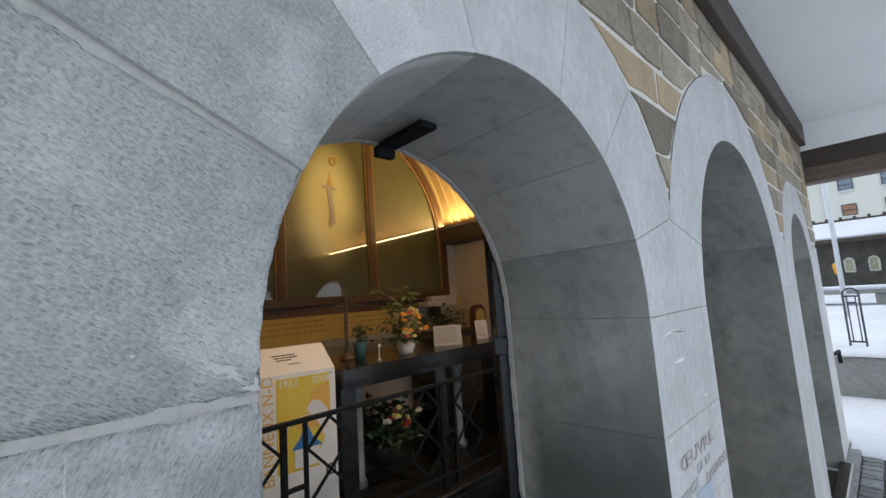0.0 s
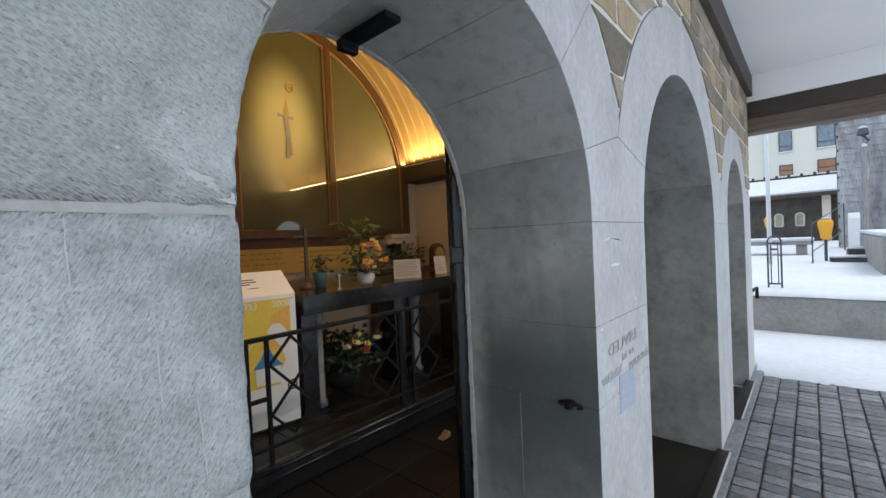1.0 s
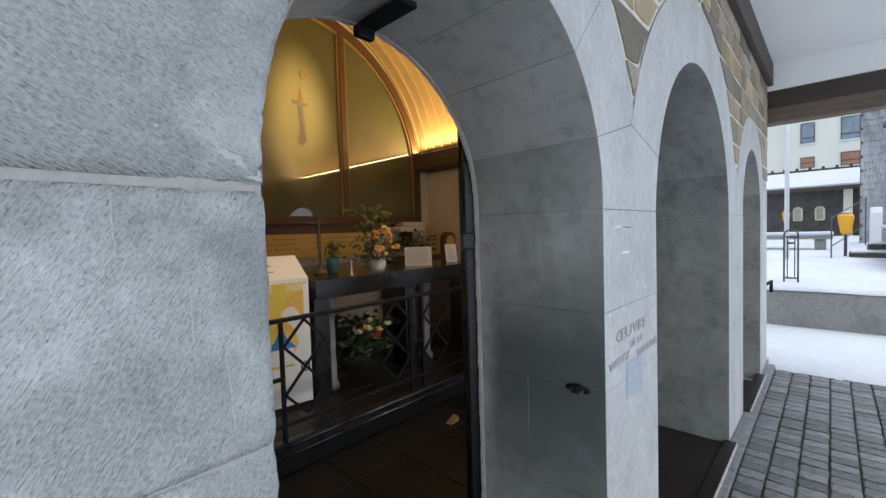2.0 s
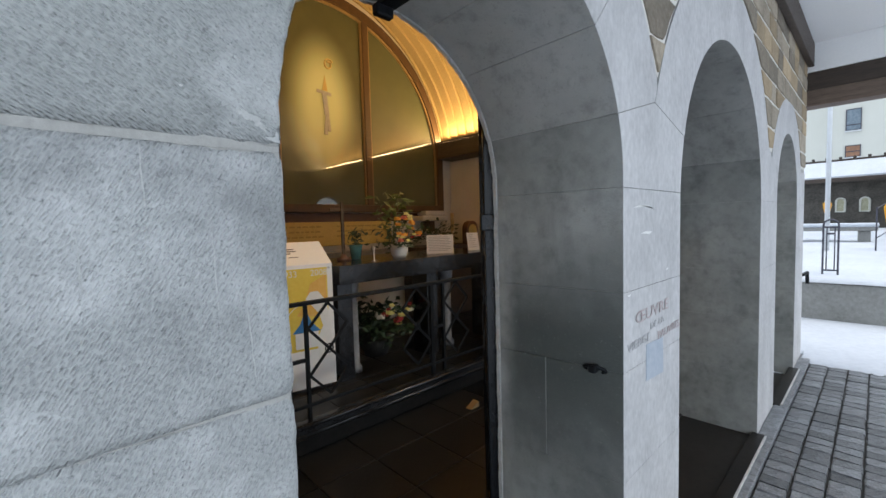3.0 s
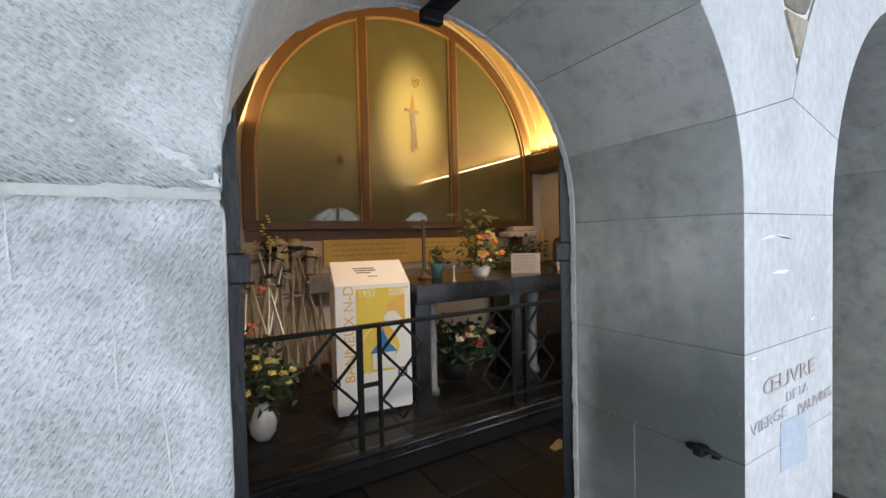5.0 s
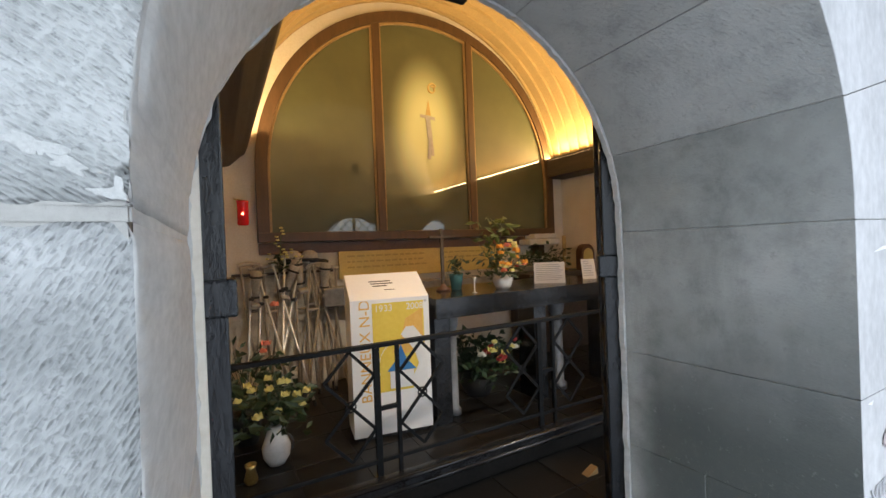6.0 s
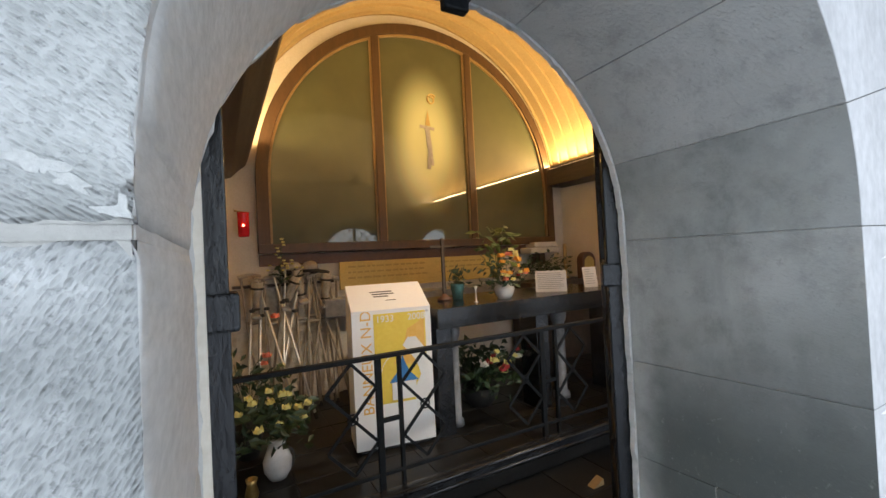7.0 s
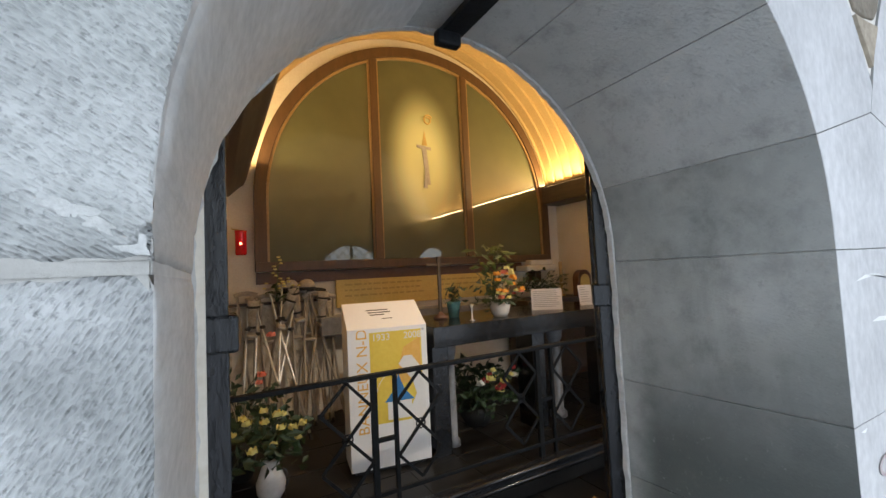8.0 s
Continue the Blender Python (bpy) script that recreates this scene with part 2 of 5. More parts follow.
M["brace"] = mat("grubby_leather", (0.26, 0.235, 0.20), (0.50, 0.46, 0.40), 0.55, 8, 50, 0.1)
M["leaf"] = mat("dark_green_leaf", (0.010, 0.026, 0.010), (0.03, 0.06, 0.022), 0.5, 20, 90, 0.1)
M["leaf_light"] = mat("light_green_leaf", (0.045, 0.075, 0.015), (0.10, 0.125, 0.03), 0.5, 20, 90, 0.1)
M["rose_yellow"] = mat("yellow_petal", (0.68, 0.58, 0.16), (0.80, 0.72, 0.30), 0.6, 20, 60, 0.1)
M["rose_coral"] = mat("coral_petal", (0.70, 0.16, 0.10), (0.82, 0.26, 0.16), 0.6, 20, 60, 0.1)
M["rose_orange"] = mat("orange_petal", (0.75, 0.28, 0.03), (0.85, 0.42, 0.06), 0.6, 20, 60, 0.1)
M["rose_red"] = mat("red_petal", (0.30, 0.03, 0.03), (0.45, 0.05, 0.05), 0.6, 20, 60, 0.1)
M["rose_white"] = mat("white_petal", (0.66, 0.64, 0.54), (0.78, 0.76, 0.68), 0.6, 20, 60, 0.1)
M["ceramic"] = mat("white_glazed_ceramic", (0.52, 0.51, 0.49), (0.64, 0.63, 0.61), 0.2, 6, 40, 0.02)
M["teal"] = mat("teal_glazed_pot", (0.06, 0.16, 0.16), (0.10, 0.22, 0.21), 0.25, 6, 40, 0.02)
M["bronze"] = mat("dark_bronze", (0.06, 0.04, 0.025), (0.12, 0.085, 0.05), 0.4, 10, 60, 0.1, metal=0.6)
M["terracotta"] = mat("reddish_wood", (0.085, 0.04, 0.024), (0.14, 0.068, 0.04), 0.5, 10, 50, 0.1)
M["render_white"] = mat("cream_render", (0.56, 0.56, 0.50), (0.63, 0.63, 0.58), 0.9, 0.3, 20, 0.1)
M["window_glass"] = mat("dark_window_glass", (0.10, 0.14, 0.18), (0.22, 0.27, 0.31), 0.08, 0.8, 6, 0.0)
M["orange_blind"] = mat("orange_blind", (0.20, 0.10, 0.06), (0.36, 0.19, 0.11), 0.5, 0.8, 9, 0.0)
M["slate"] = mat("grey_slate_shingle", (0.15, 0.155, 0.165), (0.42, 0.43, 0.45), 0.6, 1.6, 9, 0.4, stretch=(1, 1, 0.18))
M["dark_stone"] = mat("dark_rubble_stone", (0.045, 0.042, 0.038), (0.12, 0.11, 0.095), 0.9, 3, 18, 0.6, dist=0.02)
M["grey_stone"] = mat("grey_wall_stone", (0.19, 0.19, 0.18), (0.31, 0.31, 0.30), 0.9, 2.5, 25, 0.5, dist=0.01)
M["pale_lattice"] = mat("pale_lattice_glass", (0.28, 0.28, 0.18), (0.52, 0.50, 0.36), 0.5, 5, 12, 0.0)
M["bin"] = mat("yellow_plastic", (0.72, 0.34, 0.02), (0.80, 0.42, 0.03), 0.45, 3, 40, 0.05)
M["galv"] = mat("pale_grey_paint", (0.56, 0.58, 0.60), (0.66, 0.68, 0.70), 0.5, 6, 40, 0.05)
M["purple_iron"] = mat("blue_black_iron", (0.03, 0.03, 0.045), (0.07, 0.07, 0.095), 0.5, 10, 60, 0.1)
M["faded_red"] = mat("faded_red_lettering", (0.36, 0.27, 0.27), (0.56, 0.52, 0.51), 0.9, 45, 160, 0.0)
M["faded_grey"] = mat("faded_grey_lettering", (0.37, 0.37, 0.39), (0.58, 0.575, 0.58), 0.9, 45, 160, 0.0)
M["faded_blue"] = mat("faded_blue_paint", (0.36, 0.41, 0.48), (0.46, 0.50, 0.55), 0.9, 14, 60, 0.1)


def painting_material():
    """Olive ground with a painted yellow aureole, behind glass."""
    m, t, b = nodes_of("painted_panel")
    co, mp, ln = t.nodes.new("ShaderNodeTexCoord"), t.nodes.new("ShaderNodeMapping"), t.nodes.new("ShaderNodeVectorMath")
    mp.vector_type = "POINT"
    mp.inputs[1].default_value, mp.inputs[3].default_value = (-2.27 / 0.49, 0, -2.93 / 0.93), (1 / 0.49, 0, 1 / 0.93)
    ln.operation = "LENGTH"
    t.links.new(co.outputs["Object"], mp.inputs[0])
    t.links.new(mp.outputs[0], ln.inputs[0])
    halo = t.nodes.new("ShaderNodeMapRange")
    halo.interpolation_type = "SMOOTHSTEP"
    halo.inputs[1].default_value, halo.inputs[2].default_value = 1.06, 0.28
    t.links.new(ln.outputs["Value"], halo.inputs[0])
    ground = mix_node(t, ramp(t, noise_node(t, 1.2, 4), 0.3, 0.7), (0.045, 0.053, 0.022), (0.076, 0.086, 0.037))
    col = mix_node(t, halo.outputs[0], ground, (0.60, 0.65, 0.37))
    t.links.new(col, b.inputs["Base Color"])
    b.inputs["Roughness"].default_value, b.inputs["Coat Weight"].default_value = 0.5, 1.0
    b.inputs["Coat Roughness"].default_value, b.inputs["Coat IOR"].default_value = 0.02, 1.72
    return m


M["painting"] = painting_material()


def glow(name, colour, strength):
    m, t, b = nodes_of(name)
    b.inputs["Emission Color"].default_value, b.inputs["Emission Strength"].default_value = (*colour, 1), strength
    return m


M["led"] = glow("warm_light_strip", LED, 2.2)
M["flame"] = glow("small_red_light", (1.0, 0.2, 0.1), 5)

# ---- building helpers ----


def finish(name, bm, material, parent=None, label="", smooth=False):
    me = bpy.data.meshes.new(name)
    bmesh.ops.recalc_face_normals(bm, faces=bm.faces)
    bm.to_mesh(me)
    bm.free()
    for one in material if isinstance(material, (list, tuple)) else [material]:
        me.materials.append(M[one])
    if smooth:
        me.polygons.foreach_set("use_smooth", [True] * len(me.polygons))
    ob = new(name, me)
    if parent:
        ob.parent = parent
    return tagged(ob, label)


def part(name, bm, material, parent, label="", smooth=False):
    return finish(name, bm, material, parent, label, smooth)


def thing(name, label, category, group="", at=(0, 0, 0)):
    ob = new(name)
    ob.location = at
    ob.empty_display_size = 0.05
    return tagged(ob, label, category, group)


def box(bm, lo, hi, bevel=0.0, m=None):
    c = [(a + b) / 2 for a, b in zip(lo, hi)]
    s = [abs(b - a) for a, b in zip(lo, hi)]
    r = bmesh.ops.create_cube(bm, size=1, matrix=(m or Matrix()) @ Matrix.Translation(c) @ Matrix.Diagonal((*s, 1)))
    if bevel:
        es = {e for v in r["verts"] for e in v.link_edges}
        bmesh.ops.bevel(bm, geom=list(es), offset=bevel, segments=2, affect="EDGES", profile=0.5)
    return bm


def one_box(lo, hi, bevel=0.0, m=None):
    return box(bmesh.new(), lo, hi, bevel, m)


def tube(bm, points, radius, sides=10, end=None):
    """A round bar through the points."""
    pts = [Vector(p) for p in points]
    rings = []
    for i, p in enumerate(pts):
        d = (pts[min(i + 1, len(pts) - 1)] - pts[max(i - 1, 0)]).normalized()
        u = d.orthogonal().normalized() if abs(d.z) > 0.9 else d.cross(Vector((0, 0, 1))).normalized()
        v = d.cross(u)
        r = radius if end is None else radius + (end - radius) * i / (len(pts) - 1)
        rings.append([bm.verts.new(p + r * (math.cos(a) * u + math.sin(a) * v)) for a in (math.tau * k / sides for k in range(sides))])
    for a, b in zip(rings, rings[1:]):
        for k in range(sides):
            bm.faces.new((a[k], a[(k + 1) % sides], b[(k + 1) % sides], b[k]))
    bm.faces.new(rings[0])
    bm.faces.new(rings[-1])
    return bm


def one_tube(points, radius, sides=10, end=None):
    return tube(bmesh.new(), points, radius, sides, end)


def flat_bar(bm, a, b, wide, deep, normal=(0, 1, 0)):
    """A flat bar from a to b."""
    a, b, n = Vector(a), Vector(b), Vector(normal).normalized()
    d = (b - a).normalized()
    u = d.cross(n).normalized()
    vs = [bm.verts.new(p + u * s * wide / 2 + n * q * deep / 2) for p in (a, b) for s, q in ((-1, -1), (1, -1), (1, 1), (-1, 1))]
    for f in ((0, 1, 2, 3), (7, 6, 5, 4), (0, 4, 5, 1), (1, 5, 6, 2), (2, 6, 7, 3), (3, 7, 4, 0)):
        bm.faces.new([vs[i] for i in f])
    return bm


def lathe(profile, at=(0, 0, 0), sides=28, closed=True):
    bm = bmesh.new()
    rings = []
    for r, z in profile:
        rings.append([bm.verts.new((at[0] + r * math.cos(math.tau * k / sides), at[1] + r * math.sin(math.tau * k / sides), at[2] + z)) for k in range(sides)])
    for a, b in zip(rings, rings[1:]):
        for k in range(sides):
            bm.faces.new((a[k], a[(k + 1) % sides], b[(k + 1) % sides], b[k]))
    if closed:
        bm.faces.new(rings[0])
        bm.faces.new(rings[-1])
    return bm


def prism(poly, y0, y1, bevel=0.004, taper=None):
    """A stone: a polygon in x and z, from y0 to y1, its arrises worn. Face slot 0 is the front, 1 the rest."""
    bm = bmesh.new()
    f = [bm.verts.new((*((taper(x, z, 0.0558 * y0)[0], y0, taper(x, z, 0.0558 * y0)[1]) if taper else (x, y0, z)),)) for x, z in poly]
    b = [bm.verts.new((*((taper(x, z, 0.0558 * y1)[0], y1, taper(x, z, 0.0558 * y1)[1]) if taper else (x, y1, z)),)) for x, z in poly]
    n = len(poly)
    bm.faces.new(f)
    bm.faces.new(b[::-1])
    for i in range(n):
        bm.faces.new((f[i], b[i], b[(i + 1) % n], f[(i + 1) % n]))
    bmesh.ops.recalc_face_normals(bm, faces=bm.faces)
    if bevel:
        es = [e for e in bm.edges if len(e.link_faces) == 2 and e.calc_face_angle(0) > 0.4]
        bmesh.ops.bevel(bm, geom=es, offset=bevel, segments=2, affect="EDGES", profile=0.5, clamp_overlap=True)
    bmesh.ops.recalc_face_normals(bm, faces=bm.faces)
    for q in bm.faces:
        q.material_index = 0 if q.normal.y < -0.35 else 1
    return bm


def setting(ob, label="", category="wall"):
    return tagged(ob, label, category, kind="structure")

# ---- the arcade wall ----
DEPTH = 0.466
ARCHES = [(0.522, 1.63, 0.522), (2.388, 1.56, 0.815), (4.385, 1.62, 0.56)]  # centre x, springing z, radius
WALL_L, WALL_R, WALL_TOP = -1.6, 5.5, 3.1


def arch_z(x, grow=0.0):
    for cx, cz, r in ARCHES:
        if abs(x - cx) < r + grow:
            return cz + math.sqrt(max(0.0, (r + grow) ** 2 - (x - cx) ** 2))
    return 0.0


def splay(x, z, by=0.026):
    """Moves what lies on the first arch's edge inwards: its reveal narrows towards the chapel."""
    ax, az, ar = ARCHES[0]
    by *= max(0.15, min(1.0, 0.58 + 0.42 * (x - ax) / ar))
    if z <= az:
        d = abs(x - ax)
        return (ax + (x - ax) * (1 - by / ar), z) if d < ar + 0.02 else (x, z)
    d = math.hypot(x - ax, z - az)
    return (ax + (x - ax) * (1 - by / ar), az + (z - az) * (1 - by / ar)) if d < ar + 0.02 else (x, z)


def wall_core():
    """Mortar body behind the facing stones, open at the three arches."""
    g = 0.004
    xs = {WALL_L, WALL_R}
    for cx, cz, r in ARCHES:
        xs |= {cx - (r + g) * math.cos(math.pi * k / 80) for k in range(81)}
    xs = sorted(xs)
    bm = bmesh.new()
    for a, b in zip(xs, xs[1:]):
        mid = (a + b) / 2
        inside = any(abs(mid - cx) < r + g for cx, _, r in ARCHES)
        za, zb = (arch_z(a + 1e-5, g), arch_z(b - 1e-5, g)) if inside else (-0.2, -0.2)
        v = [bm.verts.new((x, y, z)) for y in (0.007, 0.474) for x, z in ((a, za), (b, zb), (b, WALL_TOP), (a, WALL_TOP))]
        for f in ((0, 1, 2, 3), (7, 6, 5, 4), (0, 4, 5, 1), (3, 2, 6, 7)):
            bm.faces.new([v[i] for i in f])
    for cx, cz, r in ARCHES:
        for s in (-1, 1):
            x = cx + s * (r + g)
            v = [bm.verts.new(p) for p in ((x, 0.007, -0.2), (x, 0.474, -0.2), (x, 0.474, cz), (x, 0.007, cz))]
            bm.faces.new(v)
    for x in (WALL_L, WALL_R):
        v = [bm.verts.new(p) for p in ((x, 0.007, -0.2), (x, 0.474, -0.2), (x, 0.474, WALL_TOP), (x, 0.007, WALL_TOP))]
        bm.faces.new(v)
    bmesh.ops.remove_doubles(bm, verts=bm.verts, dist=1e-5)
    ax, az, ar = ARCHES[0]
    for v in bm.verts:
        if v.co.y > 0.4 and abs(v.co.x - ax) < ar + 0.02 and v.co.z < az + ar + 0.02:
            v.co.x, v.co.z = splay(v.co.x, v.co.z, 0.026 + 0.004 * noise.noise((v.co.x * 14, 0, v.co.z * 14)))
    return setting(finish("wall_arcade", bm, "joint_mortar"), "grey stone arcade wall with three round arches and brown rubble", "wall")


wall = wall_core()


def arc(cx, cz, r, a0, a1, n=7):
    return [(cx + r * math.cos(radians(a0 + (a1 - a0) * k / n)), cz + r * math.sin(radians(a0 + (a1 - a0) * k / n))) for k in range(n + 1)]


def shrink(poly, gap):
    """The polygon with all sides moved in by about half the joint's width."""
    cx, cz = sum(p[0] for p in poly) / len(poly), sum(p[1] for p in poly) / len(poly)
    n = len(poly)
    area = sum(poly[i][0] * poly[(i + 1) % n][1] - poly[(i + 1) % n][0] * poly[i][1] for i in range(n))
    s = 1 if area > 0 else -1
    out = []
    for i in range(n):
        p, a, b = Vector(poly[i]), Vector(poly[i - 1]), Vector(poly[(i + 1) % n])
        d1, d2 = (p - a).normalized(), (b - p).normalized()
        n1, n2 = Vector((-d1.y, d1.x)) * s, Vector((-d2.y, d2.x)) * s
        k = n1 + n2
        k = k / max(0.35, k.length_squared / 2) if k.length > 1e-6 else n1
        q = p + k * gap
        out.append((q.x, q.y))
    return out


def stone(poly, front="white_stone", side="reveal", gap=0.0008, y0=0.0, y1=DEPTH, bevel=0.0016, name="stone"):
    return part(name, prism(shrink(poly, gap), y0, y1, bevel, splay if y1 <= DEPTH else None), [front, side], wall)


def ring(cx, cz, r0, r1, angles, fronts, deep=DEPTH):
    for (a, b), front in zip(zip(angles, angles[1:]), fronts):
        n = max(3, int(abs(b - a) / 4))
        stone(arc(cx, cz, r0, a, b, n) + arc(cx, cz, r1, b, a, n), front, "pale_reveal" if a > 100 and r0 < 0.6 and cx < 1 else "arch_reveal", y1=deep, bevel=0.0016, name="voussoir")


# first arch
cx, cz, r = ARCHES[0]
APEX = (1.302, 1.896)  # top of the first pier's springer, where the two arch rings meet
MEET = (1.327, 1.955)
stone(arc(cx, cz, r, 48.7, 20.5, 7) + [APEX, MEET] + arc(cx, cz, 0.87, 23, 48.7, 7), "white_stone", "arch_reveal", name="voussoir")
ring(cx, cz, r, 0.87, (48.7, 72.7, 104.6, 132.0), ("white_stone", "white_stone", "hammer_pale"))
ring(cx, cz, r, 1.05, (132.0, 154.2), ("hammer_up",))


def rough_block(edge, left, front, rows, seed):
    """A jamb stone with a tooled front and a worn corner: edge(v) and left(v) give the ends of its front at height v."""
    bm = bmesh.new()
    us = [0, 0.35, 0.5] + [0.5 + 0.5 * k / 46 for k in range(1, 47)]
    ys = [0.004, 0.009, 0.016, 0.03, 0.06, 0.10, 0.15, 0.2, 0.26, 0.32, 0.38, 0.43, DEPTH]
    grid = []
    for k in range(rows + 1):
        v = k / rows
        e, l = Vector(edge(v)), Vector(left(v))
        row = []
        lip = 0.006 * max(0.0, 1 - min(v, 1 - v) * rows / 1.2)
        worn = 0.005 + 0.004 * noise.noise((seed, v * 9, 0)) + 0.004 * noise.noise((seed, v * 30, 7))
        for u in us:
            p = l.lerp(e, u)
            q = p.x * 0.72 + p.y * 0.70
            d = 0.0022 * noise.noise((q * 120, (p.y - p.x) * 38, seed)) + 0.003 * noise.noise((p.x * 11, p.y * 11, seed))
            near = max(0.0, 1 - (e.x - p.x) / 0.014)
            row.append(bm.verts.new((p.x - near * worn * 0.4, lip + d + near * near * worn, p.y)))
        for y in ys:
            x, z = e.x, e.y
            t = splay(x, z, 0.026 * y / DEPTH)
            near = max(0.0, 1 - y / 0.014)
            row.append(bm.verts.new((t[0] - near * worn * 0.5 - lip * 0.5 + 0.0012 * noise.noise((y * 20, z * 20, seed)), y + near * worn * 0.5, t[1])))
        grid.append(row)
    for a, b in zip(grid, grid[1:]):
        for k in range(len(a) - 1):
            f = bm.faces.new((a[k], a[k + 1], b[k + 1], b[k]))
            f.material_index = 0 if k < len(us) - 1 else 1
            f.smooth = True
    for row in (grid[0], grid[-1]):
        back = bm.verts.new((row[0].co.x, DEPTH, row[0].co.z))
        bm.faces.new([*row, back]).material_index = 1
    return part("stone", bm, [front, "pale_reveal"], wall)


def spring_edge(v):
    z = 1.608 + v * (1.851 - 1.608)
    return (cx - math.sqrt(r * r - max(0.0, z - cz) ** 2), z)


rough_block(spring_edge, lambda v: (-0.95, 1.618 + v * 0.70), "hammer_up", 22, 1.3)
# left jamb courses
for k, (lo, hi, f) in enumerate(((1.280, 1.599, "hammer_lo"), (0.864, 1.274, "hammer_lo"), (0.424, 0.858, "hammer_up"), (-0.1, 0.418, "hammer_lo"))):
    rough_block(lambda v: (0.0, lo + v * (hi - lo)), lambda v: (-0.95, lo - 0.02 + v * (hi - lo + 0.022)), f, 26, 4.1 + k)
part("bed_joint", prism([(-0.95, 1.598), (-0.004, 1.5965), (-0.004, 1.612), (-0.95, 1.626)], 0.0085, 0.0125, 0), ["beige_mortar", "beige_mortar"], wall)
part("bed_joint", prism([(-0.95, 1.596), (-0.003, 1.5955), (-0.003, 1.613), (-0.95, 1.626)], 0.013, DEPTH, 0, splay), ["pale_reveal", "pale_reveal"], wall)
for lo, hi in ((1.28, 1.63), (0.86, 1.28), (0.42, 0.86), (-0.1, 0.42), (1.63, 2.25)):
    stone([(-1.6, lo), (-0.95, lo), (-0.95, hi), (-1.6, hi)], "hammer_lo", bevel=0.008)


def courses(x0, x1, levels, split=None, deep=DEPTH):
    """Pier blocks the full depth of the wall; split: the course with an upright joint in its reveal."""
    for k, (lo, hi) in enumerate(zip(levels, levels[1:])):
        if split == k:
            stone([(x0, lo), (x1, lo), (x1, hi), (x0, hi)], side="banded_reveal", y1=0.27, gap=0.0006, bevel=0.0013)
            stone([(x0, lo), (x1, lo), (x1, hi), (x0, hi)], front="reveal", side="banded_reveal", y0=0.272, gap=0.0006, bevel=0.0013)
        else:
            stone([(x0, lo), (x1, lo), (x1, hi), (x0, hi)], side="banded_reveal" if split else "reveal", y1=deep, gap=0.0006, bevel=0.0013)


c2x, c2z, r2 = ARCHES[1]
c3x, c3z, r3 = ARCHES[2]
PIER1, PIER2 = (1.044, 1.573), (3.203, 3.825)
courses(*PIER1, (-0.1, 0.30, 0.66, 1.017, 1.272, 1.597), split=2)
courses(*PIER2, (-0.1, 0.42, 0.80, 1.13, 1.597), deep=0.64)
courses(c3x + r3, WALL_R, (-0.1, 0.42, 0.80, 1.13, 1.597))
R2 = 1.131  # back of the middle arch's ring
stone([(1.044, 1.597), (1.573, 1.597)] + [(c2x - r2 * math.cos(radians(q)), c2z + r2 * math.sin(radians(q))) for q in (6, 11, 18.5)]
      + [APEX] + arc(cx, cz, r, 20.5, 1, 4))
stone([APEX] + arc(c2x, c2z, r2, 161.5, 119, 9) + arc(c2x, c2z, R2, 119, 159.6, 9) + [MEET], "white_stone", "arch_reveal", y1=0.64, name="voussoir")
ring(c2x, c2z, r2, R2, (22, 47, 78, 119), ("white_stone",) * 3, 0.64)
stone([(3.203, 1.597), (3.825, 1.597)] + [(c3x - r3 * math.cos(radians(q)), c3z + r3 * math.sin(radians(q))) for q in (3, 12, 20)]
      + [(3.586, 1.911), (c2x + R2 * math.cos(radians(22)), c2z + R2 * math.sin(radians(22)))] + arc(c2x, c2z, r2, 22, 4, 4), y1=0.64)
ring(c3x, c3z, r3, 0.85, (20, 56, 90, 124, 160), ("white_stone",) * 4)
stone([(c3x + r3, 1.597), (WALL_R, 1.597), (WALL_R, 1.92)] + [(c3x + 0.85 * math.cos(radians(20)), c3z + 0.85 * math.sin(radians(20)))] + arc(c3x, c3z, r3, 20, 2, 4))

# brown rubble over the arches
RINGS = [(cx, cz, 0.875), (c2x, c2z, R2 + 0.005), (c3x, c3z, 0.855)]


def rubble_bed():
    """Light mortar between the rubble stones, down to the backs of the arch rings."""
    bm = bmesh.new()
    xs = [0.40 + (WALL_R - 0.40) * k / 240 for k in range(241)]
    low = []
    for x in xs:
        z = 1.95
        for ax, az, ar in RINGS:
            if abs(x - ax) < ar:
                z = max(z, az + math.sqrt(ar * ar - (x - ax) ** 2))
        low.append(z)
    rows = [[bm.verts.new((x, y, min(z, WALL_TOP)))  for x, z in zip(xs, zz)] for y, zz in ((0.003, low), (0.003, [WALL_TOP] * 241))]
    for i in range(240):
        bm.faces.new((rows[0][i], rows[0][i + 1], rows[1][i + 1], rows[1][i]))
    part("mortar_bed", bm, "mortar", wall)


